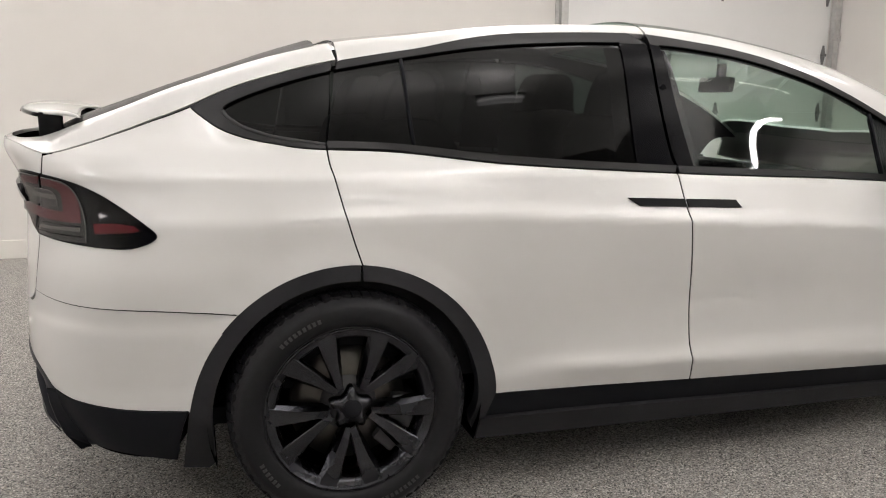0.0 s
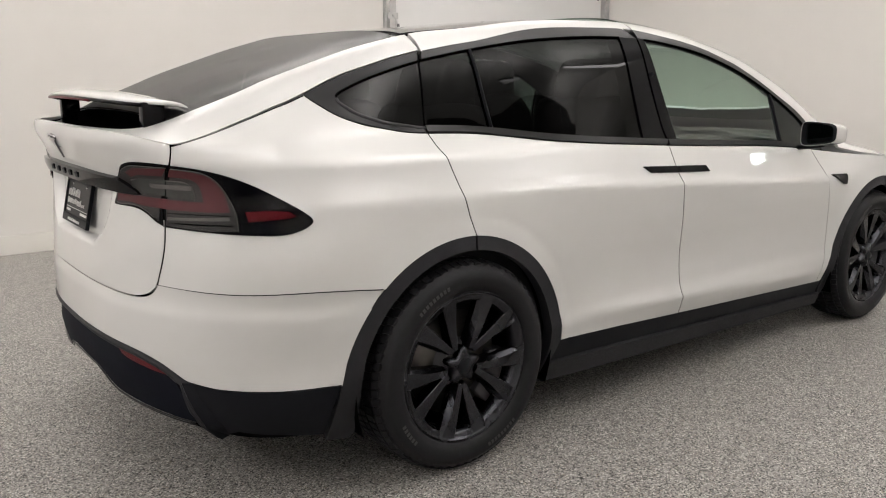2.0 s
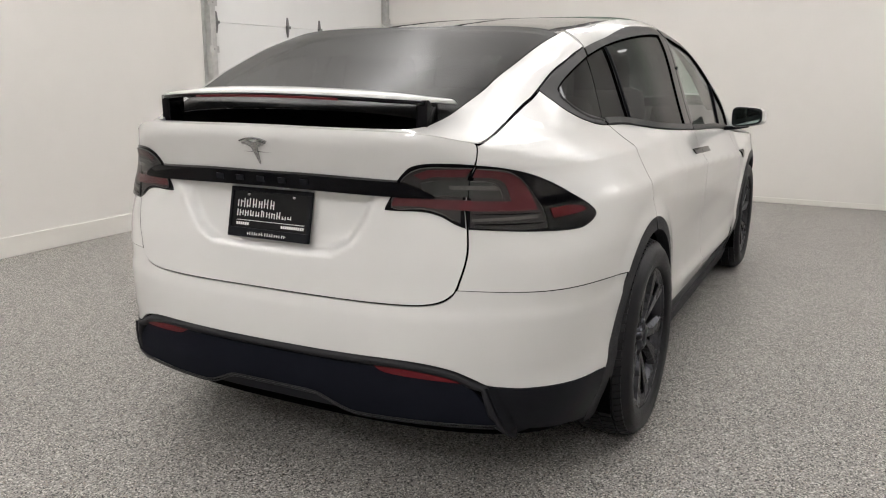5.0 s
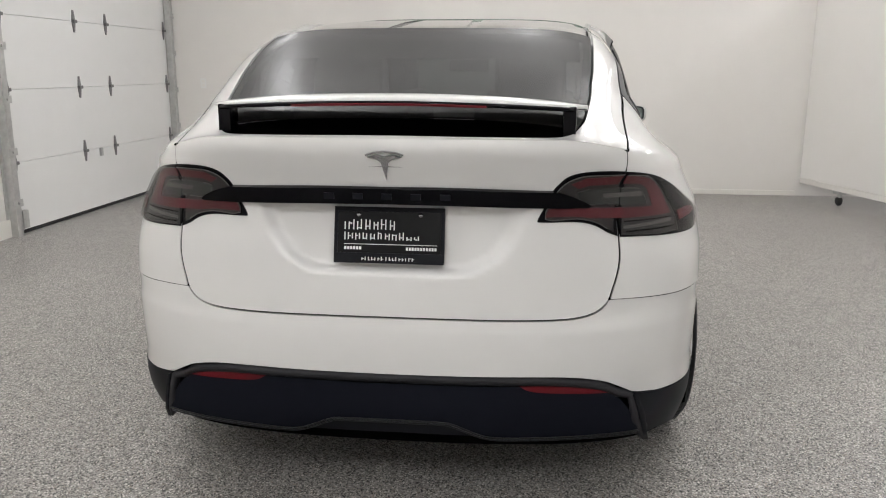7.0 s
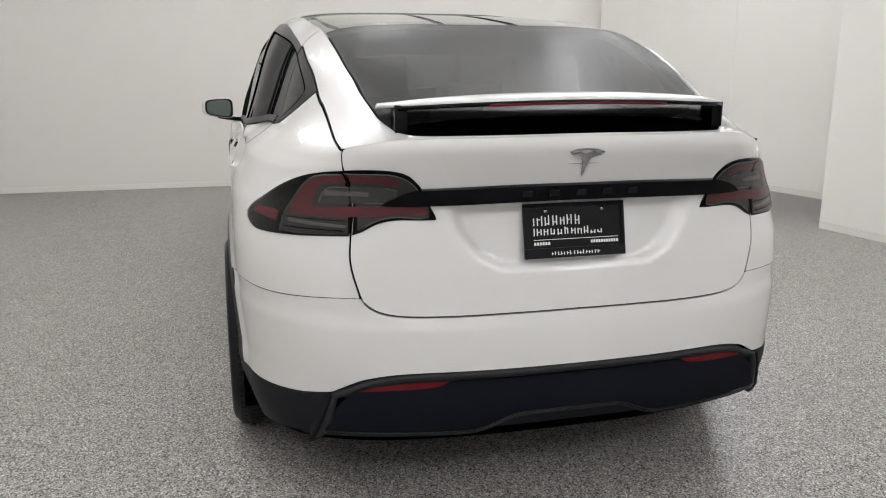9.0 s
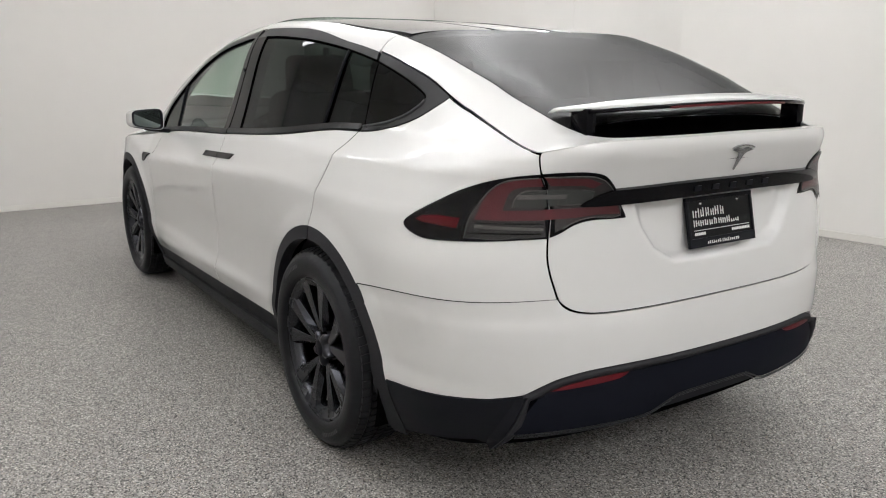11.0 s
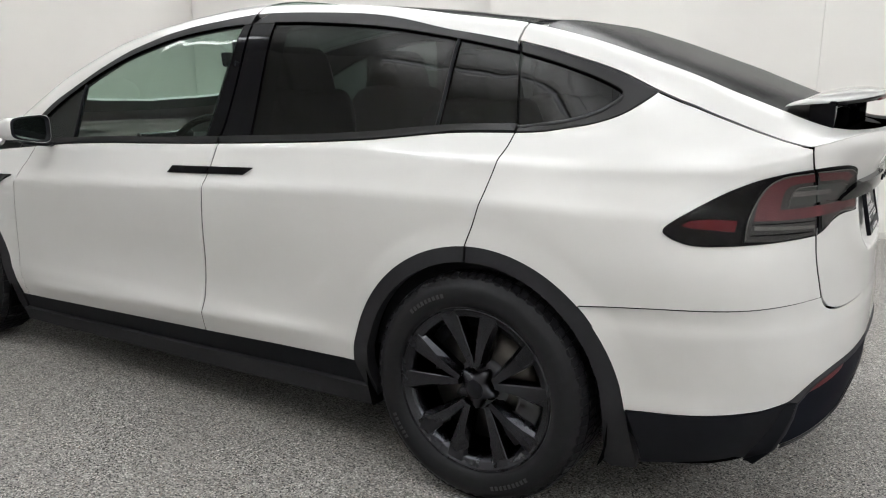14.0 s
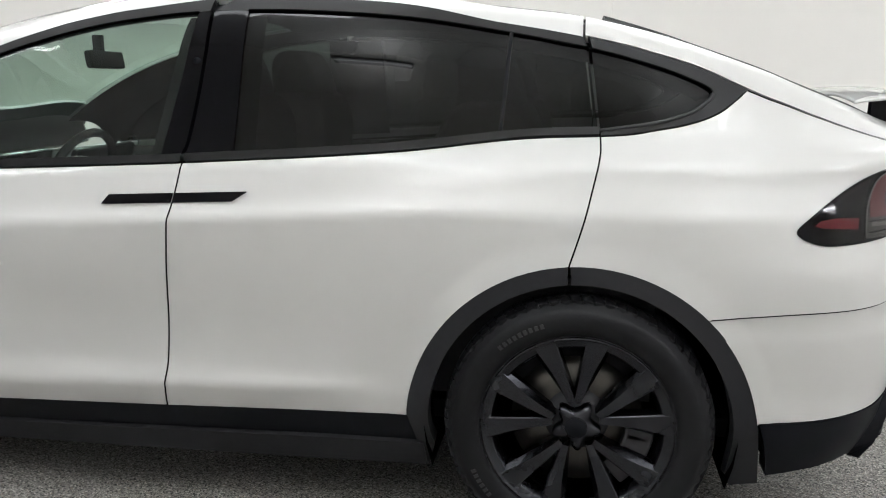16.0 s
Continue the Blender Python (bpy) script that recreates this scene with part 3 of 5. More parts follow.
make_track(DOOR_1 - DOOR_0 + 0.02, True)
bm = bmesh.new()
block(bm, 0.03, 0.11, -0.05, -0.012, 0.05, 0.20, 0.004)
part("bottom_bracket", bm, M_STEEL, door)

# socket and cord by the far corner
outlet = tagged(new("wall_outlet"), "small white wall outlet plate", "outlet")
outlet.location = (FAR_X, 3.46, 1.20)
part("cover_plate", block(bmesh.new(), -0.008, 0.0, -0.035, 0.035, -0.057, 0.057, 0.003), M_PLASTIC, outlet)
for z in (-0.022, 0.022):
    part("socket", block(bmesh.new(), -0.0115, -0.008, -0.017, 0.017, z - 0.014, z + 0.014, 0.001), M_BASE, outlet)
sensor = tagged(new("door_sensor"), "small grey door sensor with a hanging cord", "sensor")
sensor.location = (FAR_X, 3.74, 0.0)
part("sensor_box", block(bmesh.new(), -0.05, 0.0, -0.03, 0.03, 0.42, 0.52, 0.006), M_PLASTIC, sensor)
part("sensor_box", block(bmesh.new(), -0.04, 0.0, -0.05, 0.0, 0.58, 0.62, 0.006), M_STEEL, sensor)
link("cord", *tube(curve([(-0.012, 0, 0.44), (-0.016, -0.05, 0.30), (-0.014, -0.07, 0.14), (-0.012, -0.02, 0.01), (-0.012, 0.04, 0.004)], 6), 0.004, 6), M_RUBBER, sensor)


# movable partitions on the south side
def make_partition(name, p0, p1, z0, z1, label, casters):
    p0, p1 = Vector((*p0, 0)), Vector((*p1, 0))
    ln = (p1 - p0).length
    yaw = math.degrees(math.atan2(p1.y - p0.y, p1.x - p0.x))
    wall = tagged(new(name), label, "partition")
    wall.matrix_basis = pose(p0.x, p0.y, 0, 0, 0, yaw)
    k = max(1, round(ln / 2.44))
    for i in range(k):
        bm = bmesh.new()
        block(bm, ln * i / k + 0.001, ln * (i + 1) / k - 0.001, -0.05, 0.0, z0 + 0.06, z1, 0.002)
        part("panel", bm, M_PANEL, wall)
    bm = bmesh.new()
    block(bm, 0, ln, -0.052, 0.010, z0, z0 + 0.058, 0.003)
    part("bottom_rail", bm, M_BASE, wall)
    for x in casters:
        bm = block(bmesh.new(), x - 0.05, x + 0.05, -0.06, 0.03, z0 - 0.03, z0 + 0.004, 0.004)
        block(bm, x - 0.02, x + 0.03, -0.03, 0.0, z0 - 0.07, z0 - 0.03, 0.004)
        fork = part("caster", bm, M_STEEL, wall)
        v, f = lathe([(0.001, -0.03), (0.044, -0.03), (0.05, -0.022), (0.05, -0.008), (0.044, 0.0), (0.001, 0.0)], 24)
        ob = link("caster_wheel", v, f, M_RUBBER, fork)
        ob.location = (x, 0.0, 0.05)
    return wall


make_partition("partition", (6.14, -3.44), (2.2, -4.50), 0.15, 2.32, "tall white movable partition on casters", (0.66, 3.3))
make_partition("partition", (2.59, -3.87), (-5.8, -5.328), 0.0, 2.44, "tall white partition standing on the floor", ())

# ceiling lights
M_TUBE = glow("lit_tube", (1.0, 0.968, 0.925), 1.3)


def make_light(x, y, length=1.35, width=0.17):
    lamp_ = tagged(new("ceiling_light"), "long white LED strip light under the ceiling", "ceiling light", "ceiling strip lights")
    lamp_.location = (x, y, LAMP_Z)
    part("housing", block(bmesh.new(), -length / 2, length / 2, -width / 2, width / 2, -0.02, 0.02, 0.01), M_PLASTIC, lamp_)
    for sgn in (-1, 1):
        part("hanger", block(bmesh.new(), sgn * 0.5 - 0.008, sgn * 0.5 + 0.008, -0.008, 0.008, 0.019, CEIL - LAMP_Z - 0.001), M_STEEL, lamp_)
    v, f = tube([(-length / 2 + 0.02, 0, -0.028), (length / 2 - 0.02, 0, -0.028)], 0.012, 10)
    link("tube", v, f, M_TUBE, lamp_)
    return lamp_


for lx, ly, *_ in LIGHTS:
    make_light(lx, ly)
# ---- the car ----
AXLE_Z, REAR_X, FRONT_X = 0.365, 0.0, 2.99

car = tagged(new("car"), "white electric hatchback with a raised rear spoiler and black wheels", "car")
car.location = (0, 0, 0)


def xs(pairs):
    """Side coordinates (x, z) turned into coordinates along the tail (s, z)."""
    p = np.array(pairs, float)
    return np.stack([s_of_x(p[:, 0], p[:, 1]), p[:, 1]], 1)


def ys(pairs):
    """Tail coordinates (distance from the middle, z) turned into (s, z)."""
    p = np.array(pairs, float)
    return np.stack([s_of_y(p[:, 0], p[:, 1]), p[:, 1]], 1)


def wheel_arch(cx, a0, a1, r=0.465, n=30):
    a = np.linspace(a0, a1, n)
    rr = r + 0.018 * ((a - 88) / 88) ** 2
    return np.stack([cx + rr * np.cos(np.radians(a)), AXLE_Z + rr * np.sin(np.radians(a))], 1)


def belt_run(x0, x1, n=30, up=0.0):
    x = np.linspace(x0, x1, n)
    return np.stack([x, f_belt(x) - 0.013 * np.exp(-(((x + 0.04) / 0.2) ** 2)) + up], 1)


GAP = 0.0024
SEAM_C = curve([(0.036, 0.829), (0.013, 0.903), (-0.005, 0.969), (-0.020, 1.035), (-0.032, 1.091), (-0.037, 1.123), (-0.036, 1.161)], 5)
SEAM_B = curve([(1.228, 0.341), (1.217, 0.42), (1.209, 0.497), (1.200, 0.65), (1.189, 0.808), (1.180, 0.91), (1.171, 0.985), (1.162, f_belt(1.162))], 5)
SEAM_F = curve([(2.451, 0.295), (2.462, 0.441), (2.442, 0.673), (2.404, 0.871), (2.375, 0.926), (2.341, 0.985), (2.335, f_belt(2.335))], 5)
edge_out = curve([(0.020, -0.6805), (-0.096, -0.683), (-0.191, -0.684), (-0.272, -0.680), (-0.349, -0.6765), (-0.437, -0.676), (-0.498, -0.675), (-0.551, -0.670), (-0.617, -0.667), (-0.681, -0.666), (-0.781, -0.665), (-0.860, -0.657)], 4)


def z_at(run):
    """From above to from the side: (x, y) into (x, z)."""
    p = m_roof(run[:, 0], run[:, 1])
    return np.stack([p[:, 0], p[:, 2]], 1)


SEAM_G = z_at(edge_out[20:])
SEAM_G[0] = (-0.437, 1.291)
TRIM_Q = curve([(-0.036, 1.162), (-0.12, 1.168), (-0.191, 1.180), (-0.276, 1.197), (-0.352, 1.225), (-0.410, 1.266), (-0.437, 1.291)], 5)


def tail_x(y, z):
    """How far back the tail reaches at a distance from the middle line."""
    return XC - (XC - f_tail(z)) * (1 - (y / f_width(z)) ** f_round(z)) ** (1 / f_power(z))


SEAM_T = curve([tuple(SEAM_G[-1]), (-0.867, 1.093), (-0.880, 1.0), (-0.888, 0.908)] + [(float(tail_x(y_, z_)), z_) for y_, z_ in ((0.644, 0.85), (0.640, 0.81), (0.630, 0.77), (0.620, 0.732))], 4)
SEAM_U = curve([tuple(SEAM_T[-1]), (-0.77, 0.723), (-0.55, 0.718), (-0.331, 0.700)], 8)
SILL = [(0.482, 0.369), (0.841, 0.358), (1.228, 0.341), (2.451, 0.295)]

# body panels
inner = link("inner_body", *sheet([(xs(np.vstack([[(-0.54, 0.24)], wheel_arch(0, 178, 2, 0.44), [(0.5, 0.20), (2.45, 0.20)], wheel_arch(FRONT_X, 178, 2, 0.44), [(3.6, 0.25)]])), 0.0),
                                   ([(s_of_x(3.6, 0.25), 0.25), (5.9, 0.25), (5.9, 0.66), (s_of_x(3.0, 0.66), 0.80)], 0.0), ([(s_of_x(3.0, 0.66), 0.80), (s_of_x(2.5, 0.9), 0.93), (s_of_x(1.2, 1.04), 1.03), (s_of_x(0.1, 1.1), 1.11), (s_of_x(-0.5, 1.12), 1.12), (0.0, 1.14)], 0.0),
                                   ([(0.0, 1.14), (0.0, 0.24), (s_of_x(-0.54, 0.24), 0.24)], 0.0)], low, out=-0.016, depth=0, grid=0.04, step=0.03, sink=lambda s_, z_: np.where((s_ < 0.75) & (z_ > 0.72), -0.11, 0.0)), M_VOID, car)
link("inner_body", [(v.co.x, -v.co.y, v.co.z) for v in inner.data.vertices], [tuple(p.vertices)[::-1] for p in inner.data.polygons], M_VOID, car)

quarter = both("quarter_panel", [(SEAM_C, GAP), (TRIM_Q, GAP), (SEAM_G, 0.0002), (SEAM_T, 0.0018), (SEAM_U, 0.0009), (wheel_arch(0, 135, 85.6), 0)], m_side, M_PAINT, (car, car), grid=0.016, step=0.012)
rear_doors = both("rear_door", [(SEAM_C[::-1], GAP), (wheel_arch(0, 85.6, 0.8), 0), (SILL[:3], 0.001), (SEAM_B, 0.0030), (belt_run(1.162, -0.036, 40), 0.001)], m_side, M_PAINT, (car, car), grid=0.016, step=0.012)
front_doors = both("front_door", [(SEAM_B[::-1], 0.0030), (SILL[2:], 0.001), (SEAM_F, GAP), (belt_run(2.335, 1.162, 40), 0.001)], m_side, M_PAINT, (car, car), grid=0.016, step=0.012)
fenders = both("front_fender", [(SEAM_F[::-1], GAP), ([(2.451, 0.295), (2.495, 0.295), wheel_arch(FRONT_X, 176, 175, n=2)[0]], 0), (wheel_arch(FRONT_X, 176, 8), 0),
                                ([wheel_arch(FRONT_X, 8, 7, n=2)[0], (3.50, 0.55), (3.46, 0.72), (3.40, f_belt(3.40))], GAP), (belt_run(3.40, 2.335, 30), GAP)], m_side, M_PAINT, (car, car), grid=0.03, step=0.02)

bump_half = np.vstack([ys(curve([(0, 0.681), (0.2, 0.680), (0.343, 0.678), (0.47, 0.678), (0.535, 0.682), (0.58, 0.693), (0.608, 0.712), (0.620, 0.732)], 4)), xs(SEAM_U[1:]), xs(wheel_arch(0, 135, 175)),
                       xs([(-0.486, 0.412), (-0.65, 0.417), (-0.815, 0.427)]), ys(curve([(0.705, 0.440), (0.68, 0.455), (0.65, 0.472), (0.61, 0.490), (0.53, 0.507), (0.41, 0.514), (0.2, 0.516), (0, 0.516)], 4))])
flip = np.array([-1.0, 1.0])


def crease_sink(s, z):
    """The soft ledge that runs round the rear bumper."""
    return -0.0045 * np.clip((z - 0.642) / 0.030, 0, 1) * np.clip((0.745 - z) / 0.05, 0, 1)


link("rear_bumper", *sheet([(np.vstack([bump_half, (bump_half * flip)[::-1]]), 0.0010)], low, grid=0.013, step=0.014, sink=crease_sink), M_PAINT, car, "white painted rear bumper")
low_half = np.vstack([xs([(-0.484, 0.411), (-0.65, 0.415), (-0.815, 0.425)]), ys([(0.705, 0.438), (0.70, 0.43), (0.722, 0.36), (0.738, 0.30), (0.752, 0.262)]), xs([(-0.755, 0.278), (-0.64, 0.264), (-0.52, 0.242)])])
both("lower_bumper_corner", [(np.vstack([low_half, low_half[:1]]), 0.001)], low, M_SATIN, (car, car), out=0.002, grid=0.03, depth=0.05)

# diffuser between the fins: it stands more upright than the tail above it
def dif_lift(s_, z_):
    return 0.045 * np.clip((0.49 - z_) / 0.15, 0, 1.2) + 0.0 * s_


def along(run, out):
    """Points that stand off the tail by `out`."""
    run = np.array(run)
    p, e = low(run[:, 0], run[:, 1]), 1e-3
    n = np.cross(low(run[:, 0] + e, run[:, 1]) - p, low(run[:, 0], run[:, 1] + e) - p)
    return p + n / np.linalg.norm(n, axis=1, keepdims=True) * np.broadcast_to(out, (len(p),))[:, None]


dif_top = ys(curve([(0.0, 0.493), (0.40, 0.489), (0.53, 0.479), (0.61, 0.461), (0.655, 0.435), (0.685, 0.40), (0.706, 0.36), (0.715, 0.335)], 5))
dif_low = ys(curve([(0.715, 0.327), (0.60, 0.330), (0.45, 0.331), (0.32, 0.331), (0.27, 0.337), (0.225, 0.353), (0.185, 0.369), (0.145, 0.376), (0.0, 0.378)], 5))
dif_half = np.vstack([dif_top, dif_low])
diffuser = link("diffuser", *sheet([(np.vstack([dif_half, (dif_half * flip)[::-1]]), 0)], low, out=-0.020, grid=0.03, depth=0.08, sink=dif_lift), M_DIFF, car, "smooth dark lower valance")
notch = ys([(0.0, 0.376), (0.145, 0.374), (0.185, 0.366), (0.225, 0.350), (0.27, 0.333), (0.31, 0.322), (0.25, 0.316), (0.0, 0.318)])
link("under_panel", *sheet([(np.vstack([notch, (notch * flip)[::-1]]), 0)], low, out=-0.040, grid=0.05, depth=0.1, sink=dif_lift), M_SATIN, car)

# frame round the valance, a flat grey band that ends in a pointed fin at each corner
band_top = dif_top[dif_top[:, 1] > 0.43]
edge_hi, edge_lo = along(band_top + (0, 0.021), 0.0035), along(band_top + (0, -0.003), -0.002)
leg_hi = [(-0.893, -0.704, 0.440), (-0.884, -0.717, 0.400), (-0.866, -0.732, 0.350), (-0.842, -0.747, 0.300), (-0.802, -0.759, 0.256)]
leg_lo = [(-0.888, -0.690, 0.425), (-0.886, -0.700, 0.388), (-0.874, -0.708, 0.342), (-0.850, -0.724, 0.298), (-0.803, -0.753, 0.257)]
hi = np.array([tuple(q) for q in edge_hi] + leg_hi)
lo = np.array([tuple(q) for q in edge_lo] + leg_lo)
hi, lo = np.vstack([hi[:0:-1] * (1, -1, 1), hi]), np.vstack([lo[:0:-1] * (1, -1, 1), lo])
k = len(hi)
mid = (hi + lo) / 2 - (0.005, 0, 0)
deep = np.array([0.03, 0, 0.0])
ring = [hi + deep, hi, mid, lo, lo + deep]
link("valance_frame", np.vstack(ring), [(a * k + i_, a * k + i_ + 1, (a + 1) * k + i_ + 1, (a + 1) * k + i_) for a in range(4) for i_ in range(k - 1)], M_CLAD, car, "grey valance band with corner fins")
for sgn in (-1, 1):
    outer = [np.array(q) * (1, -sgn, 1) for q in leg_hi]
    inside = [np.array(q) * (1, -sgn, 1) for q in ((-0.83, -0.700, 0.430), (-0.80, -0.735, 0.400), (-0.78, -0.755, 0.350), (-0.77, -0.760, 0.300), (-0.775, -0.752, 0.262))]
    v = outer + inside + [q + (0.0, 0.012 * sgn, 0.0) for q in outer] + [q + (0.0, 0.012 * sgn, 0.0) for q in inside]
    f = [(a, a + 1, 6 + a, 5 + a) for a in range(4)] + [(10 + a, 15 + a, 16 + a, 11 + a) for a in range(4)] + [(a, 10 + a, 11 + a, a + 1) for a in range(4)] + [(4, 14, 19, 9)]
    link("corner_fin", v, f, M_SATIN, car)
for off, r in ((0.0, 0.0026), (0.0100, 0.0024)):
    run = np.vstack([(dif_low * flip), dif_low[::-1][1:]]) - (0, off)
    link("valance_edge", *tube(along(run, -0.016 - off * 0.4 + dif_lift(run[:, 0], run[:, 1])), r, 6), M_TRIM, diffuser)
refl = ys(curve([(0.369, 0.484), (0.413, 0.464), (0.538, 0.454), (0.62, 0.449), (0.655, 0.449), (0.645, 0.463), (0.57, 0.477), (0.491, 0.483), (0.369, 0.484)], 4))
both("reflector", [(refl, 0)], low, M_REDBRIGHT, (diffuser, diffuser), "dark red rear reflector", out=-0.014, depth=0.008, grid=0.02, step=0.01, sink=dif_lift)


# black rubber seals, added behind the shut lines to keep the gaps dark
def seals(points, owners, r=0.0036):
    v, f = tube(points, r, 6)
    for k, own in enumerate(owners):
        link("seal", [(a, b if k == 0 else -b, c) for a, b, c in v], f if k == 0 else [g[::-1] for g in f], M_VOID, own)


for run, own in ((SEAM_C, quarter), (SEAM_B, rear_doors), (SEAM_F, front_doors)):
    seals(m_side(run[:, 0], run[:, 1]) + (0, 0.0042, 0), own)
seals(along(xs(SEAM_T), -0.0040), quarter, 0.0040)
lamp_gap = SEAM_T[(SEAM_T[:, 1] > 0.911) & (SEAM_T[:, 1] < 1.088)]
seals(along(xs(lamp_gap), 0.0012), quarter, 0.0030)
seals(m_roof(edge_out[20:, 0], edge_out[20:, 1]) - (0, 0, 0.0036), quarter)
seals(along(xs(SEAM_U), -0.0042), quarter)


# tailgate with its number plate pocket
def pocket(s, z):
    p = low(s, z)
    y = np.abs(p[:, 1])
    half = np.interp(z, [0.805, 0.819, 0.855, 0.921, 1.0, 1.1], [0.14, 0.250, 0.315, 0.363, 0.391, 0.416])
    ease = lambda t: np.clip(t, 0, 1) ** 2 * (3 - 2 * np.clip(t, 0, 1))
    return -0.033 * ease((half - y) / 0.050) * ease((z - 0.806) / 0.020) * ease((1.042 - z) / 0.035)



lip = [(y_, f_belt(XC - (XC + 1.04) * (1 - (abs(y_) / 0.80) ** 3.6) ** (1 / 3.6))) for y_ in np.linspace(0, 0.652, 14)]
gate_half = np.vstack([ys(lip), xs(SEAM_T[1:]), ys(curve([(0.609, 0.716), (0.578, 0.697), (0.533, 0.686), (0.47, 0.682), (0.343, 0.682), (0.2, 0.684), (0, 0.685)], 4))])
gate = link("tailgate", *sheet([(np.vstack([gate_half, (gate_half * flip)[::-1]]), 0.0018)], low, grid=0.012, step=0.012, sink=pocket), M_PAINT, car, "white tailgate with a number plate pocket")

# tailgate frame round the back glass, and the lip behind the spoiler


def lip_x(y):
    """Where the shoulder line of the tail lies at a distance from the middle."""
    a, b = -1.06, -0.5
    for _ in range(40):
        m = (a + b) / 2
        a, b = (a, m) if side_y(m, f_belt(m)) > y + 0.0004 else (m, b)
    return b


edge_lip = np.array([(lip_x(y_), -y_) for y_ in (0.64, 0.62, 0.59, 0.55, 0.50, 0.44, 0.37, 0.29, 0.20, 0.12, 0.05)])
edge_in = curve([(-1.018, -0.0), (-1.012, -0.2), (-0.985, -0.36), (-0.945, -0.45), (-0.886, -0.498), (-0.850, -0.513), (-0.815, -0.528), (-0.777, -0.540), (-0.70, -0.552), (-0.622, -0.563), (-0.541, -0.569), (-0.459, -0.578), (-0.373, -0.584), (-0.285, -0.589), (-0.195, -0.594), (0.020, -0.601)], 4)
upper = np.vstack([edge_out, edge_lip])
fr = np.vstack([upper, (upper * (1, -1))[::-1], (edge_in * (1, -1))[::-1], edge_in[1:]])
link("tailgate_frame", *sheet([(fr, 0.0042)], m_roof, grid=0.018, step=0.014, depth=0.03), M_PAINT, gate)
WELL_X = -0.842
well_in = edge_in[edge_in[:, 0] < WELL_X + 0.012]
front_in = np.stack([np.full(13, well_in[-1][0]), np.linspace(well_in[-1][1], -well_in[-1][1], 13)], 1)[1:-1]
well = np.vstack([well_in, front_in, (well_in * (1, -1))[::-1]])
brim = m_roof(well[:, 0], well[:, 1]) - (0, 0, 0.012)
n = len(well)
well_v = list(brim) + [(x_, y_, 1.11) for x_, y_ in well]
well_f = [(k, (k + 1) % n, n + (k + 1) % n, n + k) for k in range(n)] + [tuple(range(n, 2 * n))]
link("spoiler_well", well_v, well_f, M_VOID, gate, "deep black spoiler recess", smooth=False)
glass_in = edge_in[edge_in[:, 0] > WELL_X]
gl = np.vstack([glass_in, (glass_in * (1, -1))[::-1], [(glass_in[0][0], -glass_in[0][1]), tuple(glass_in[0])]])
gl = gl[gl[:, 0] < -0.03]
link("back_glass", *sheet([(gl, 0.003)], m_roof, out=-0.003, grid=0.04, depth=0.006), M_BACKGLASS, gate, "dark tinted back glass")
band = [(-0.035, -0.60), (0.55, -0.625), (1.1, -0.64), (1.12, -0.64), (1.12, 0.64), (0.55, 0.625), (-0.035, 0.60), (-0.035, -0.60)]
link("roof_glass", *sheet([(band, 0.002)], m_roof, out=-0.026, grid=0.05, depth=0.01), M_ROOFGLASS, car, "gloss black glass roof")
spine = [(-0.02, -0.13), (1.1, -0.10), (1.1, 0.10), (-0.02, 0.13), (-0.02, -0.13)]
link("roof_spine", *sheet([(spine, 0)], m_roof, out=-0.019, grid=0.05, depth=0.01), M_ROOFGLASS, car)
for sgn in (-1, 1):
    hump = np.array([(0.03, 0.17), (0.95, 0.15), (0.95, 0.56), (0.40, 0.565), (0.03, 0.54), (0.03, 0.17)]) * (1, sgn)
    link("roof_pane", *sheet([(hump, 0)], m_roof, out=-0.018, grid=0.05, depth=0.012), M_ROOFGLASS, car)
shield = curve([(1.125, -0.64), (1.5, -0.655), (1.8, -0.665), (2.1, -0.672), (2.4, -0.70), (2.62, -0.73)], 5)
shield = np.vstack([shield, curve([(2.62, -0.73), (2.72, -0.4), (2.75, 0.0), (2.72, 0.4), (2.62, 0.73)], 5)[1:-1], (shield * (1, -1))[::-1], shield[:1]])
link("windscreen", *sheet([(shield, 0.002)], m_roof, out=-0.002, grid=0.06, depth=0.006), M_WINDOW, car, "long clear windscreen")

# roof rails and pillars, white outside and black round the glass
strip = curve([(0.020, -0.6805), (0.212, -0.6805), (0.498, -0.690), (0.808, -0.694), (1.119, -0.6955)], 5)
rail_in = curve([(1.119, -0.641), (0.55, -0.627), (0.020, -0.604)], 5)
both("roof_rail", [(strip, 0), ([strip[-1], rail_in[0]], GAP), (rail_in, 0), ([rail_in[-1], strip[0]], GAP)], m_roof, M_PAINT, (car, car), grid=0.02, step=0.014, depth=0.02)
pil_out = curve([(1.124, -0.6965), (1.25, -0.7039), (1.40, -0.7132), (1.52, -0.7276), (1.67, -0.7461), (1.80, -0.7615), (1.94, -0.7852), (2.04, -0.8027), (2.14, -0.8214), (2.22, -0.8364), (2.30, -0.8534), (2.36, -0.8646), (2.42, -0.8785), (2.47, -0.892)], 4)
pil_in = curve([(2.62, -0.732), (2.4, -0.702), (2.1, -0.674), (1.8, -0.667), (1.5, -0.657), (1.124, -0.642)], 5)
both("a_pillar", [(pil_out, 0), ([pil_out[-1], pil_in[0]], 0), (pil_in, 0), ([pil_in[-1], pil_out[0]], GAP)], m_roof, M_PAINT, (car, car), grid=0.02, step=0.014, depth=0.02)


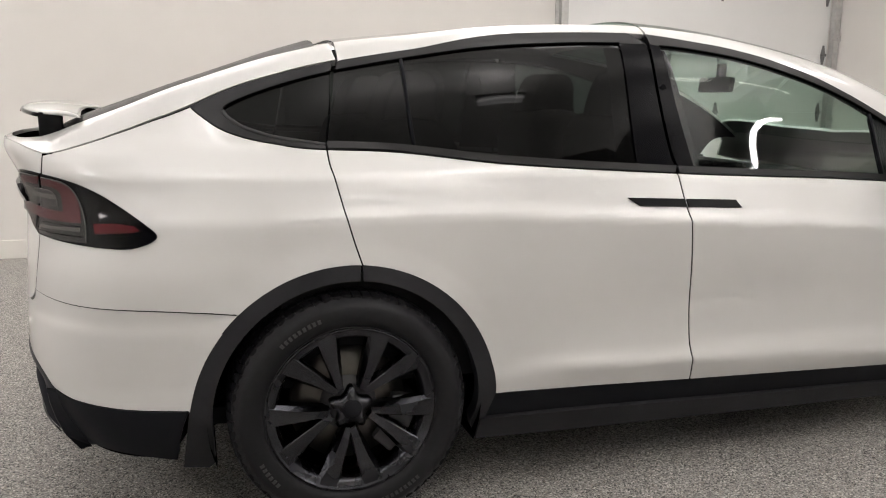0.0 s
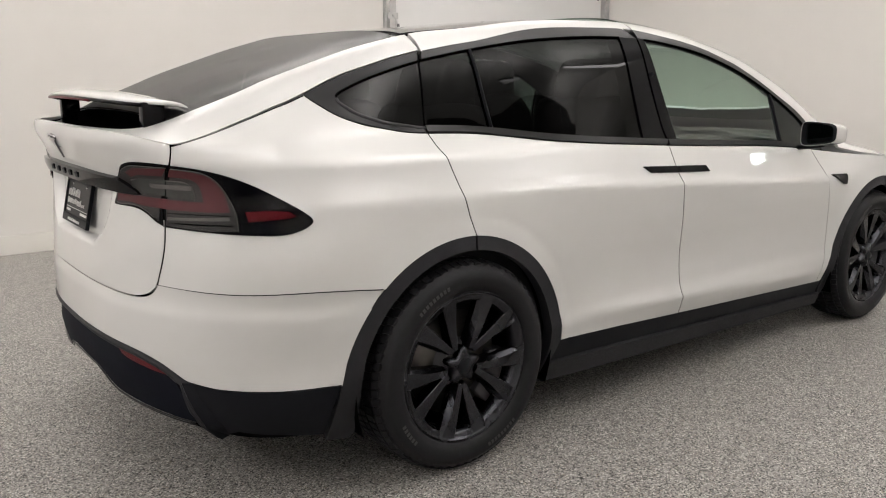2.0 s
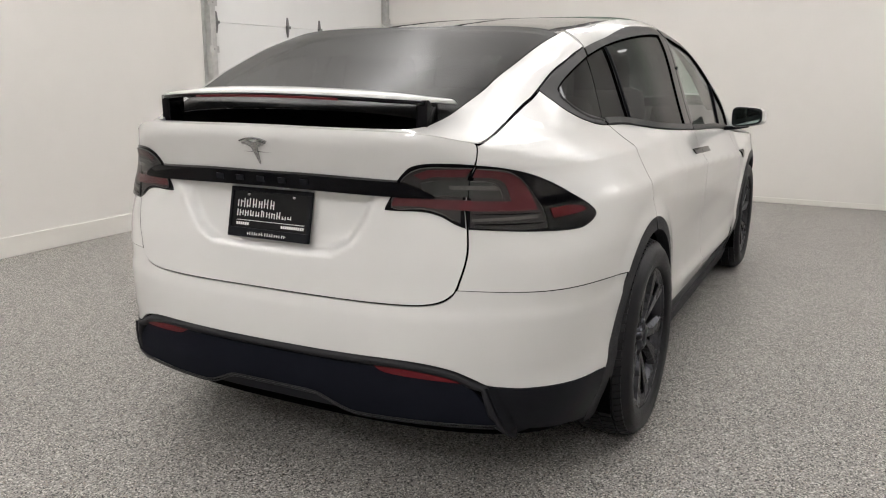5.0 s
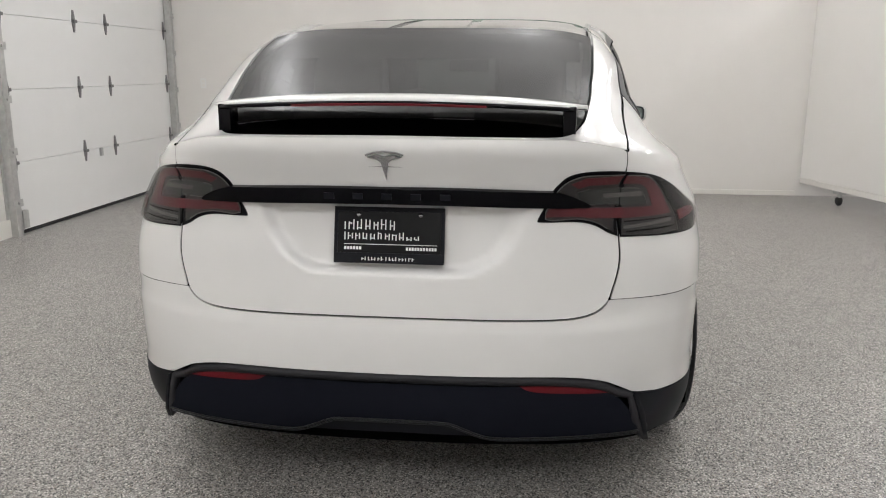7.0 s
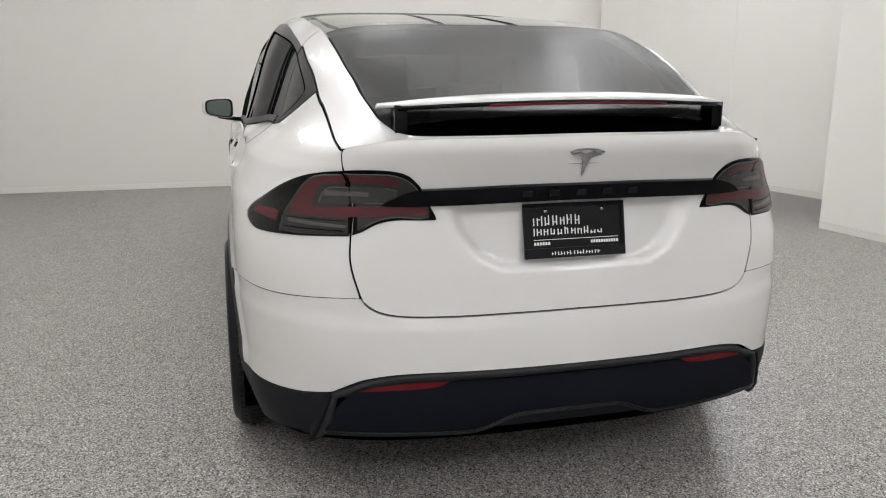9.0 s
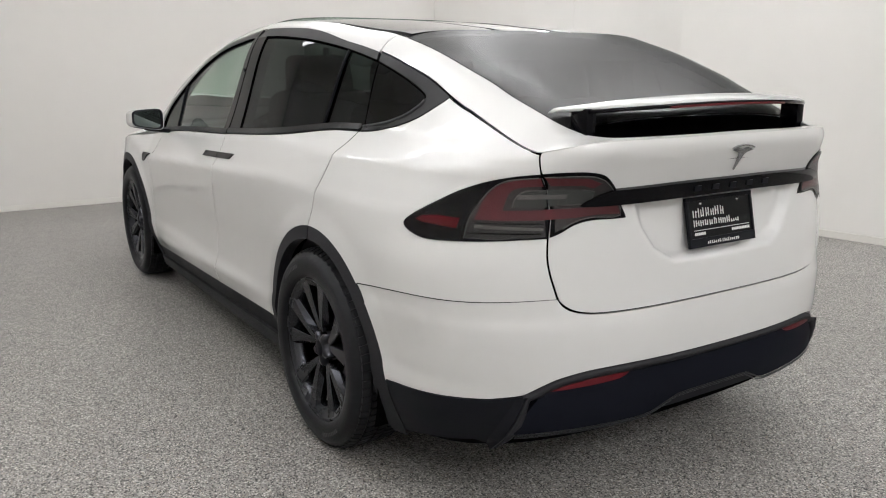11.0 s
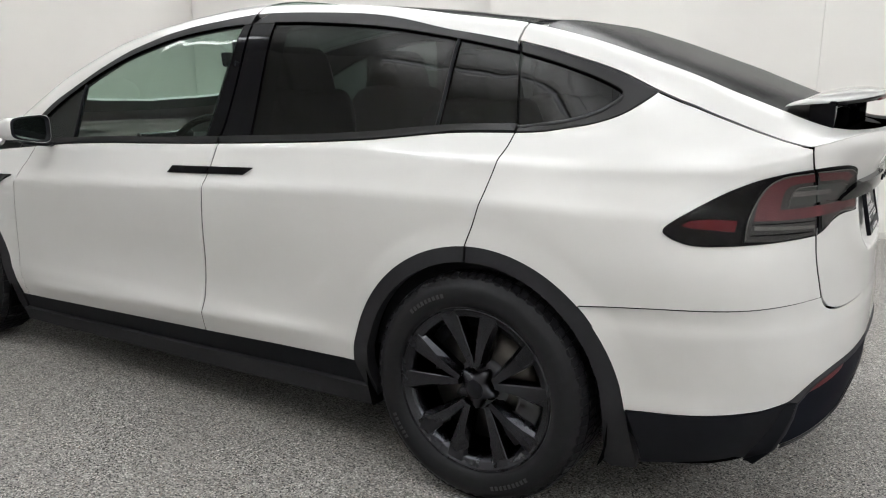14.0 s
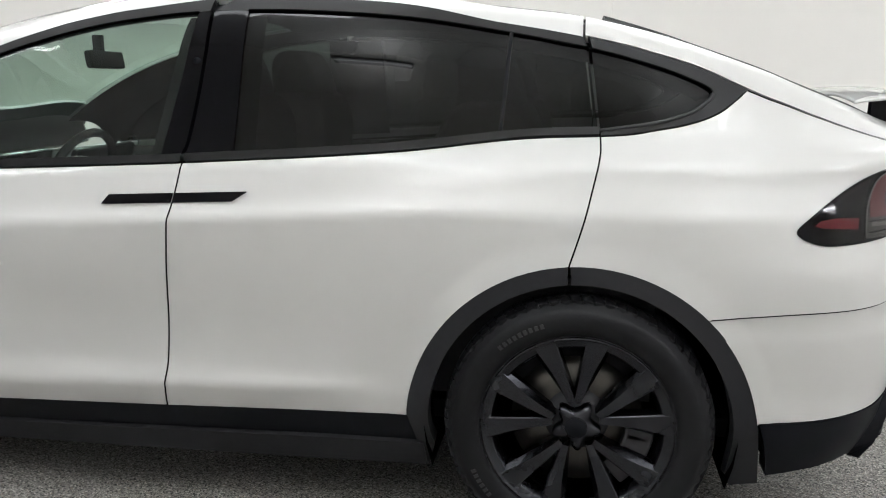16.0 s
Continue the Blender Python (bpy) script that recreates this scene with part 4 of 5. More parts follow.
STRIP_TOP = np.vstack([z_at(edge_out[:21])[::-1], z_at(strip)[1:], z_at(pil_out)[1:]])
Q_TOP = curve([(-0.338, 1.283), (-0.326, 1.295), (-0.274, 1.319), (-0.195, 1.348), (-0.099, 1.377), (-0.004, 1.401)], 5)
Q_LOW = curve([(-0.035, 1.182), (-0.112, 1.193), (-0.202, 1.208), (-0.279, 1.233), (-0.315, 1.255), (-0.334, 1.271), (-0.338, 1.283)], 5)
D_TOP = curve([(0.006, 1.404), (0.224, 1.445), (0.501, 1.487), (0.806, 1.509), (1.001, 1.514)], 6)
F_TOP = curve([(1.158, 1.509), (1.25, 1.503), (1.40, 1.485), (1.52, 1.463), (1.66, 1.428), (1.80, 1.386), (1.94, 1.330), (2.04, 1.282), (2.14, 1.227), (2.22, 1.178), (2.28, 1.134), (2.33, 1.085), (2.355, 1.045)], 4)
SILL_UP = 0.026


def cut(run, x0, x1):
    run = np.array(run)
    return run[(run[:, 0] >= x0) & (run[:, 0] <= x1)]


# black surround, piece by piece
top_rear = cut(STRIP_TOP, -0.44, 0.004)
both("window_surround", [(np.vstack([[(-0.434, 1.290)], top_rear[1:], [(0.008, 1.437)]]), 0), ([(0.008, 1.437), (-0.004, 1.402)], GAP), (Q_TOP[::-1], 0), (Q_LOW[::-1], 0),
                         ([(-0.035, 1.182), TRIM_Q[0] + (0.001, 0.002)], GAP), (TRIM_Q + (0, 0.002), 0)], m_side, M_TRIM, quarter, "satin black quarter window surround", grid=0.02, step=0.012, out=0.001, depth=0.02)
top_mid = cut(STRIP_TOP, 0.012, 1.11)
both("window_surround", [(top_mid, 0), ([top_mid[-1], (1.108, 1.514)], GAP), ([(1.108, 1.514), D_TOP[-1]], 0), (D_TOP[::-1], 0), ([D_TOP[0], top_mid[0]], GAP)], m_side, M_TRIM, rear_doors, grid=0.02, step=0.012, out=0.001, depth=0.02)
top_fr = cut(STRIP_TOP, 1.118, 2.46)
base_f = belt_run(2.43, 2.355, 5, 0.004)
both("window_surround", [(top_fr, 0), (np.vstack([top_fr[-1:], base_f]), 0), ([base_f[-1], F_TOP[-1]], 0), (F_TOP[::-1], 0), ([F_TOP[0], (1.1195, 1.5140)], 0), ([(1.1195, 1.5140), top_fr[0]], GAP)], m_side, M_TRIM, front_doors, grid=0.02, step=0.012, out=0.001, depth=0.02)
for owner, xa, xz in ((rear_doors, -0.034, 1.160), (front_doors, 1.166, 2.385)):
    both("belt_trim", [(belt_run(xa, xz, 40, 0.003), 0.0), (belt_run(xz, xa, 40, SILL_UP), 0.0), ([tuple(belt_run(xa, xa + 0.001, 2, SILL_UP)[0]), tuple(belt_run(xa, xa + 0.001, 2, 0.003)[0])], 0.001)], m_side, M_TRIM, owner, grid=0.02, step=0.014, out=0.006, depth=0.02)
# b pillar in two halves
both("b_pillar", [([D_TOP[-1], (1.110, 1.513)], 0), (curve([(1.110, 1.513), (1.118, 1.346), (1.143, 1.15), (1.158, f_belt(1.158) + SILL_UP)], 5), GAP), (belt_run(1.158, 1.008, 6, SILL_UP), 0), ([(1.008, f_belt(1.008) + SILL_UP), D_TOP[-1]], 0)], m_side, M_GLOSSBLK, rear_doors, "gloss black door pillar", grid=0.025, depth=0.02)
both("b_pillar", [(curve([(1.166, f_belt(1.166) + SILL_UP), (1.150, 1.15), (1.125, 1.346), (1.117, 1.513)], 5), GAP), ([(1.117, 1.513), F_TOP[0]], 0), ([F_TOP[0], (1.187, 1.32), (1.232, f_belt(1.232) + SILL_UP)], 0), (belt_run(1.232, 1.166, 4, SILL_UP), 0)], m_side, M_GLOSSBLK, front_doors, "gloss black door pillar", grid=0.025, depth=0.02)

for owner in front_doors:
    v, f = lathe([(0.0001, -0.003), (0.008, -0.003), (0.0095, 0.0), (0.0125, -0.0015), (0.0135, 0.004)], 20)
    q = m_side(1.143, 1.362)
    ob = link("pillar_camera", v, f, M_SATIN, owner)
    right = owner is front_doors[0]
    ob.matrix_basis = pose(float(q[0]), float(q[1]) * (1 if right else -1), 1.362, 20, 0, 0) if right else pose(float(q[0]), -float(q[1]), 1.362, -20, 0, 0) @ pose(0, 0, 0, 0, 0, 180)

# raised lip under the quarter glass, and rubber along the upper edges of the glass
# the lip's paler colour holds its highlight
v, f = tube([m_side(x_, z_ - 0.006) + np.array([0, 0.001, 0]) for x_, z_ in Q_LOW], 0.0065, 8)
for k, owner in enumerate(quarter):
    link("glass_lip", [(a, b if k == 0 else -b, c) for a, b, c in v], f if k == 0 else [g[::-1] for g in f], M_LIP_LIT, owner)
for run, own in ((Q_TOP, quarter), (D_TOP, rear_doors), (F_TOP, front_doors)):
    seals([m_side(x_, z_) + np.array([0, 0.002, 0]) for x_, z_ in run], own, 0.0045)

# side glass
both("quarter_window", [(Q_TOP, 0), ([Q_TOP[-1], Q_LOW[0]], 0), (Q_LOW, 0)], m_side, M_QUARTER, quarter, "dark tinted quarter glass", out=-0.006, depth=0.004, grid=0.05)
div = curve([tuple(belt_run(0.241, 0.242, 2, SILL_UP)[0]), (0.232, 1.30), (0.224, 1.445)], 4)
both("window", [(cut(D_TOP, 0, 0.2245), 0), (div[::-1], 0.0015), (belt_run(0.241, -0.028, 8, SILL_UP), 0), ([tuple(belt_run(-0.028, -0.027, 2, SILL_UP)[0]), D_TOP[0]], 0)], m_side, M_PRIVACY, rear_doors, "dark tinted fixed glass", out=-0.006, depth=0.004, grid=0.05)
both("window", [(cut(D_TOP, 0.2235, 1.01), 0), ([D_TOP[-1], (1.008, f_belt(1.008) + SILL_UP)], 0), (belt_run(1.008, 0.241, 20, SILL_UP), 0), (div, 0.0015)], m_side, M_PRIVACY, rear_doors, "dark tinted door glass", out=-0.006, depth=0.004, grid=0.05)
both("window", [(F_TOP, 0), ([F_TOP[-1], (2.335, f_belt(2.335) + SILL_UP)], 0), (belt_run(2.335, 1.232, 24, SILL_UP), 0), ([(1.232, f_belt(1.232) + SILL_UP), (1.187, 1.32), F_TOP[0]], 0)], m_side, M_WINDOW, front_doors, "clear green-tinted door glass", out=-0.006, depth=0.004, grid=0.05)
v, f = tube([m_side(x_, z_) + np.array([0, -0.001, 0]) for x_, z_ in div], 0.006, 6)
for k, owner in enumerate(rear_doors):
    link("glass_divider", [(a, b if k == 0 else -b, c) for a, b, c in v], f, M_SATIN, owner)

# bar and dark corner pane ahead of it in the front window
bar = curve([(2.040, 1.276), (2.054, 1.16), (2.074, f_belt(2.074) + 0.02)], 5)
v, f = tube([m_side(x_, z_) + np.array([0, 0.004, 0]) for x_, z_ in bar], 0.007, 6)
corner = np.vstack([cut(F_TOP, 2.045, 2.4), belt_run(2.335, 2.078, 8, SILL_UP), bar[::-1]])
for k, owner in enumerate(front_doors):
    link("glass_bar", [(a, b if k == 0 else -b, c) for a, b, c in v], f, M_SATIN, owner)
both("corner_cover", [(corner, 0)], m_side, M_SATIN, front_doors, "dark triangular corner cover", out=-0.016, depth=0.004, grid=0.04)

# door handles, one half on each door
hz = lambda x_: 0.9985 - (x_ - 0.947) * 0.045
for owner, run in ((rear_doors, [(0.947, hz(0.947)), (1.168, hz(1.168)), (1.172, hz(1.17) - 0.026), (0.99, hz(0.99) - 0.025), (0.947, hz(0.947))]),
                   (front_doors, [(1.174, hz(1.174)), (1.375, hz(1.375)), (1.395, hz(1.39) - 0.026), (1.178, hz(1.178) - 0.026), (1.174, hz(1.174))])):
    both("door_handle", [(run, 0)], m_side, M_GLOSSBLK, owner, "flush gloss black door handle", out=0.006, depth=0.012, grid=0.02, step=0.01)
both("side_camera", [([(2.445, 0.868), (2.600, 0.862), (2.592, 0.812), (2.565, 0.814), (2.445, 0.868)], 0)], m_side, M_GLOSSBLK, fenders, "black triangular side camera", out=0.008, depth=0.012, grid=0.02, step=0.01)

# cladding and sills
for cx, kin in ((REAR_X, "rear"), (FRONT_X, "front")):
    inner_r = arc(cx, AXLE_Z, 0.417, 184, 86, 26)
    leg_b = [(cx - 0.413, 0.26), (cx - 0.412, 0.222), (cx - 0.432, 0.203), (cx - 0.505, 0.212)] if kin == "rear" else [(cx - 0.41, 0.26), (cx - 0.425, 0.20), (cx - 0.46, 0.21)]
    both("arch_trim", [(wheel_arch(cx, 86, 176), 0.0), (np.vstack([wheel_arch(cx, 176, 175, n=2)[:1], leg_b[::-1], inner_r]), 0), ([inner_r[-1], wheel_arch(cx, 86, 85, n=2)[0]], 0.001)], m_side, M_CLAD, (car, car), "textured black wheel arch trim", out=-0.002, depth=0.045, grid=0.025, step=0.015,
         sink=lambda x_, z_, c=cx: 0.010 * np.clip((0.475 - np.hypot(x_ - c, z_ - AXLE_Z)) / 0.07, 0, 1))
    inner_f = arc(cx, AXLE_Z, 0.417, 85, -6, 26)
    leg_f = [(cx + 0.402, 0.28), (cx + 0.425, 0.195), (cx + 0.44, 0.215), (cx + 0.462, 0.30)]
    both("arch_trim", [(wheel_arch(cx, 1, 85.4), 0), ([wheel_arch(cx, 85.4, 85, n=2)[0], inner_f[0]], 0.001), (np.vstack([inner_f, leg_f, wheel_arch(cx, 1, 2, n=2)[:1]]), 0)], m_side, M_CLAD, (car, car), "textured black wheel arch trim", out=-0.002, depth=0.045, grid=0.025, step=0.015,
         sink=lambda x_, z_, c=cx: 0.010 * np.clip((0.475 - np.hypot(x_ - c, z_ - AXLE_Z)) / 0.07, 0, 1))
both("sill_panel", [([(0.478, 0.366), (0.841, 0.355), (1.228, 0.338), (2.51, 0.290), (2.51, 0.22), (1.45, 0.250), (0.75, 0.275), (0.44, 0.280), (0.478, 0.366)], 0)], m_side, M_SATIN, (car, car), "satin black sill panel", out=-0.004, grid=0.03, depth=0.03)
both("sill_step", [([(0.438, 0.278), (0.75, 0.272), (1.45, 0.247), (2.54, 0.215), (2.54, 0.155), (1.45, 0.175), (0.75, 0.19), (0.43, 0.20), (0.438, 0.278)], 0)], m_side, M_CLAD, (car, car), "textured black lower sill", out=0.009, grid=0.03, depth=0.09)


# tail lamps: outer half on the quarter panel, inner half on the tailgate
def lamp(name, run, mat, owner, out, label="", depth=0.005, step=0.01, grid=0.02):
    return both(name, [(np.vstack([run, run[:1]]), 0)], low, mat, owner, label, out=out, depth=depth, step=step, grid=grid)


seam_at = lambda z_, d: [(float(np.interp(z_, SEAM_T[::-1, 1], SEAM_T[::-1, 0])) + d, z_)]
seam_bot = seam_at(0.908, 0.002)[0]
outer_run = np.vstack([xs(curve([seam_bot, (-0.763, 0.896), (-0.637, 0.891), (-0.581, 0.902), (-0.549, 0.918), (-0.542, 0.932), (-0.556, 0.949), (-0.607, 0.986), (-0.677, 1.031), (-0.743, 1.062), (-0.806, 1.080), (-0.856, 1.089)], 4)), xs(seam_at(1.090, 0.002) + seam_at(1.05, 0.002) + seam_at(0.98, 0.002))])
inner_run = np.vstack([xs(seam_at(1.091, -0.002) + seam_at(1.03, -0.002) + seam_at(0.96, -0.002) + seam_at(0.910, -0.002)), ys(curve([(0.64, 0.909), (0.6072, 0.9224), (0.5678, 0.9442), (0.516, 0.9561), (0.4256, 0.9567), (0.4104, 0.9627), (0.4296, 1.001), (0.4485, 1.042), (0.4678, 1.066), (0.494, 1.086), (0.5394, 1.096), (0.6007, 1.096), (0.646, 1.092)], 4))])
outer = lamp("tail_lamp", outer_run, M_GLOSSBLK, quarter, 0.003, "smoked tail lamp with a red light band")
inner_l = lamp("tail_lamp", inner_run, M_GLOSSBLK, (gate, gate), 0.003, "smoked tail lamp with a red light band")
bowl = np.vstack([xs(curve([(-0.862, 1.082), (-0.80, 1.071), (-0.767, 1.047), (-0.747, 1.007), (-0.735, 0.955), (-0.735, 0.904)], 4)), xs([(-0.80, 0.903), (-0.884, 0.913), (-0.868, 1.03)])])
lamp("lamp_bowl", bowl, M_LAMPGREY, outer, 0.0045, depth=0.002)
bowl_in = np.vstack([xs([(-0.875, 1.084), (-0.889, 0.97), (-0.895, 0.925)]), ys(curve([(0.6024, 0.9343), (0.5687, 0.9534), (0.5149, 0.9653), (0.4304, 0.966), (0.4538, 1.032), (0.4778, 1.063), (0.5022, 1.078), (0.5417, 1.087), (0.645, 1.084)], 3))])
lamp("lamp_bowl", bowl_in, M_LAMPGREY, (inner_l[0], inner_l[1]), 0.0045, depth=0.002)
band_o = np.vstack([xs(curve([(-0.864, 1.080), (-0.800, 1.067), (-0.770, 1.045), (-0.752, 1.007), (-0.748, 0.957)], 4)), xs([(-0.80, 0.957), (-0.878, 0.960), (-0.874, 0.989), (-0.80, 0.984)]), xs(curve([(-0.801, 1.012), (-0.806, 1.036), (-0.824, 1.051), (-0.866, 1.057)], 4))])
lamp("light_band", band_o, M_RED, outer, 0.006, "dull red light band", depth=0.003)
band_i1 = np.vstack([xs([(-0.873, 1.082), (-0.878, 1.058)]), ys([(0.5473, 1.059), (0.5179, 1.05), (0.4977, 1.064), (0.5369, 1.08)])])
lamp("light_band", band_i1, M_RED, (inner_l[0], inner_l[1]), 0.006, "dull red light band", depth=0.003)
band_i2 = ys([(0.643, 0.99), (0.5044, 0.9958), (0.4397, 0.9961), (0.4304, 0.9712), (0.5049, 0.9722), (0.5637, 0.9654), (0.642, 0.961)])
lamp("light_band", band_i2, M_RED, (inner_l[0], inner_l[1]), 0.006, "dull red light band", depth=0.003)
lamp("light_bar", xs([(-0.822, 1.031), (-0.866, 1.032), (-0.869, 1.020), (-0.823, 1.017)]), M_LAMPSILVER, outer, 0.0065, depth=0.003)
lamp("light_bar", ys([(0.644, 1.032), (0.585, 1.033), (0.59, 1.021), (0.644, 1.02)]), M_LAMPSILVER, (inner_l[0], inner_l[1]), 0.0065, depth=0.003)
lamp("lamp_line", xs([(-0.752, 0.944), (-0.878, 0.938), (-0.879, 0.930), (-0.752, 0.934)]), M_LAMPSILVER, outer, 0.006, depth=0.003)
lamp("side_marker", xs([(-0.585, 0.944), (-0.603, 0.956), (-0.650, 0.961), (-0.712, 0.958), (-0.709, 0.930), (-0.650, 0.935), (-0.606, 0.938)]), M_REDBRIGHT, outer, 0.006, "dark red side marker", depth=0.003)
panel_o = np.vstack([xs(curve([(-0.870, 1.045), (-0.836, 1.041), (-0.822, 1.028), (-0.817, 1.008), (-0.817, 0.994)], 3)), xs([(-0.874, 0.997)])])
lamp("lamp_panel", panel_o, M_LAMPPANEL, outer, 0.0055, depth=0.002)
panel_i = np.vstack([xs([(-0.872, 1.047), (-0.876, 0.999)]), ys([(0.60, 1.003), (0.545, 1.004), (0.520, 1.020), (0.515, 1.040), (0.545, 1.047)])])
lamp("lamp_panel", panel_i, M_LAMPPANEL, (inner_l[0], inner_l[1]), 0.0055, depth=0.002)
for runs_, owners_ in (((bowl[:len(bowl) - 3], panel_o[:-1]), outer), ((bowl_in[3:], panel_i[2:]), (inner_l[0], inner_l[1]))):
    for run in runs_:
        v, f = tube(along(run, 0.0068), 0.0013, 5)
        for k, own in enumerate(owners_):
            link("lamp_trim", [(a, b if k == 0 else -b, c) for a, b, c in v], f if k == 0 else [g[::-1] for g in f], M_LAMPSILVER, own)
for z_, r_ in ((0.9195, 0.0022), (0.948, 0.0014)):
    v, f = tube(along(xs([(-0.745 - 0.0219 * q, z_ + 0.0004 * q) for q in range(7)]), 0.0062), r_, 5)
    for k, own in enumerate(outer):
        link("lamp_trim", [(a, b if k == 0 else -b, c) for a, b, c in v], f if k == 0 else [g[::-1] for g in f], M_GLOSSBLK, own)
lamp("lamp_cover", bowl, M_COVER, outer, 0.0085, depth=0.001)
tip_run = np.vstack([xs(curve([(-0.732, 0.900), (-0.637, 0.895), (-0.583, 0.905), (-0.552, 0.920), (-0.546, 0.932), (-0.560, 0.948), (-0.609, 0.983), (-0.677, 1.027), (-0.743, 1.057), (-0.762, 1.063)], 4)), xs([(-0.742, 1.005), (-0.731, 0.955)])])
lamp("lamp_cover", tip_run, M_COVER, outer, 0.0085, depth=0.001)
lamp("lamp_cover", bowl_in, M_COVER, (inner_l[0], inner_l[1]), 0.0085, depth=0.001)

# trim bar across the tailgate, emblem, plate
bar_half = ys(curve([(0, 1.053), (0.2018, 1.053), (0.4234, 1.046), (0.4585, 1.043), (0.5086, 1.026), (0.5515, 0.9997), (0.5044, 0.9969), (0.4046, 0.9999), (0.2026, 1.006), (0, 1.008)], 4))
bar = link("trim_bar", *sheet([(np.vstack([bar_half, (bar_half * flip)[::-1]]), 0)], low, out=0.020, depth=0.045, grid=0.02, step=0.012, sink=lambda s_, z_: 0.012 * np.cos(np.clip((z_ - 1.030) / 0.03, -1.4, 1.4)) - 0.012 + 0.0 * s_), M_GLOSSBLK, gate, "gloss black trim bar with raised marks")
for y_ in (-0.16, -0.08, 0.0, 0.08, 0.16):
    v, f = sheet([(ys([(y_ - 0.014, 1.040), (y_ + 0.014, 1.040), (y_ + 0.014, 1.023), (y_ - 0.014, 1.023), (y_ - 0.014, 1.040)]), 0)], low, out=0.0225, depth=0.004)
    link("raised_mark", v, f, M_SATIN, bar)
for nm, run in (("emblem_arch", ys([(-0.0521, 1.146), (-0.0301, 1.153), (0, 1.156), (0.0301, 1.153), (0.0521, 1.146), (0.0491, 1.143), (0.0281, 1.149), (0, 1.152), (-0.0281, 1.149), (-0.0491, 1.143), (-0.0521, 1.146)])),
                ("emblem_stem", ys([(-0.0461, 1.139), (-0.02, 1.146), (0, 1.141), (0.02, 1.146), (0.0461, 1.139), (0.02, 1.133), (0.01, 1.125), (0, 1.074), (-0.01, 1.125), (-0.02, 1.133), (-0.0461, 1.139)]))):
    link(nm, *sheet([(run, 0)], low, out=0.007, depth=0.006, step=0.006, grid=0.01), M_CHROME, gate, "satin chrome emblem")

plate_m = pose(-0.968, 0, 0.912, 0, 12.5, 0)


def flat_plate(bm, y0, y1, z0, z1, x0, x1, bevel=0.0):
    return block(bm, x0, x1, y0, y1, z0, z1, bevel, plate_m)


plate = part("number_plate", flat_plate(bmesh.new(), -0.152, 0.152, -0.073, 0.073, -0.004, 0.004, 0.002), M_PLATE, gate, "black dealer plate with white marks")
bm = bmesh.new()
for a in ((-0.156, 0.156, 0.066, 0.079), (-0.156, 0.156, -0.079, -0.050), (-0.156, -0.146, -0.0505, 0.0665), (0.146, 0.156, -0.0505, 0.0665)):
    flat_plate(bm, *a, -0.009, 0.004, 0.002)
frame_ob = part("plate_frame", bm, M_SATIN, plate)
# rows of print, all as plain upright bars
rnd = random.Random(4)
bm = bmesh.new()
for y0, y1, z0, z1, n in ((-0.128, 0.022, 0.014, 0.045, 13), (-0.128, 0.090, -0.014, 0.009, 21)):
    w = (y1 - y0) / n
    for k in range(n):
        a = y0 + k * w + rnd.uniform(0, 0.25) * w
        tall = (z1 - z0) * rnd.uniform(0.72, 1.0) * (0.6 if y1 > 0.05 and k > 16 else 1.0)
        flat_plate(bm, -(a + 0.0030), -a, z0 + rnd.uniform(0, 0.003), z0 + tall, -0.0055, -0.003)
        if k % 2:
            at = z0 + rnd.uniform(0.1, 0.8) * tall
            flat_plate(bm, -(a + w * 0.85), -(a + 0.0030), at, at + 0.0028, -0.0055, -0.003)
flat_plate(bm, -0.135, 0.128, -0.0265, -0.0248, -0.0055, -0.003)
for k in range(6):
    flat_plate(bm, 0.0785 + 0.0085 * k, 0.0845 + 0.0085 * k, -0.041, -0.0325, -0.0055, -0.003)
for k in range(11):
    flat_plate(bm, -0.134 + 0.0080 * k, -0.1285 + 0.0080 * k, -0.041, -0.0325, -0.0055, -0.003)
tagged(part("plate_print", bm, M_INK, plate, "rows of small white print"), kind="stuff")
bm = bmesh.new()
for k in range(16):
    a = -0.076 + k * 0.0092 + (0.004 if k > 6 else 0)
    flat_plate(bm, -(a + 0.0024), -a, -0.071, -0.060 - rnd.uniform(0, 0.003), -0.0105, -0.006)
    if k % 3 != 1:
        at = -0.071 + rnd.uniform(0, 0.008)
        flat_plate(bm, -(a + 0.0068), -(a + 0.0024), at, at + 0.0018, -0.0105, -0.006)
tagged(part("frame_print", bm, M_INK, frame_ob), kind="stuff")
for y_ in (-0.088, 0.088):
    v, f = lathe([(0.0001, -0.007), (0.006, -0.006), (0.007, -0.003)], 10)
    ob = link("plate_screw", v, f, M_CHROME, plate)
    ob.matrix_local = plate_m @ pose(0, y_, 0.058, 0, 0, -90)

# spoiler on two posts
rows, cols = 9, 31
sv, sf = [], []
for j in range(cols):
    y_ = -0.545 + 1.09 * j / (cols - 1)
    q = abs(y_) / 0.545
    rear = -0.985 + 0.125 * q**3.0 + max(0, (q - 0.86) / 0.14) ** 2 * 0.035
    chord = -0.795 + 0.034 * q**2 - rear
    zc = 1.287 - 0.022 * q**2
    prof = [(0.0, 0.000), (0.10, 0.010), (0.35, 0.020), (0.65, 0.022), (0.92, 0.012), (1.0, 0.002), (0.70, -0.001), (0.30, -0.008), (0.02, -0.012)]
    for u, h in prof:
        sv.append((rear + chord * u, y_, zc + h * (1 - 0.55 * q**4) - 0.028 * (u - 0.1) * 0.6))
for j in range(cols - 1):
    for i in range(rows):
        a, b = j * rows + i, j * rows + (i + 1) % rows
        sf.append((a, b, b + rows, a + rows)[::-1])
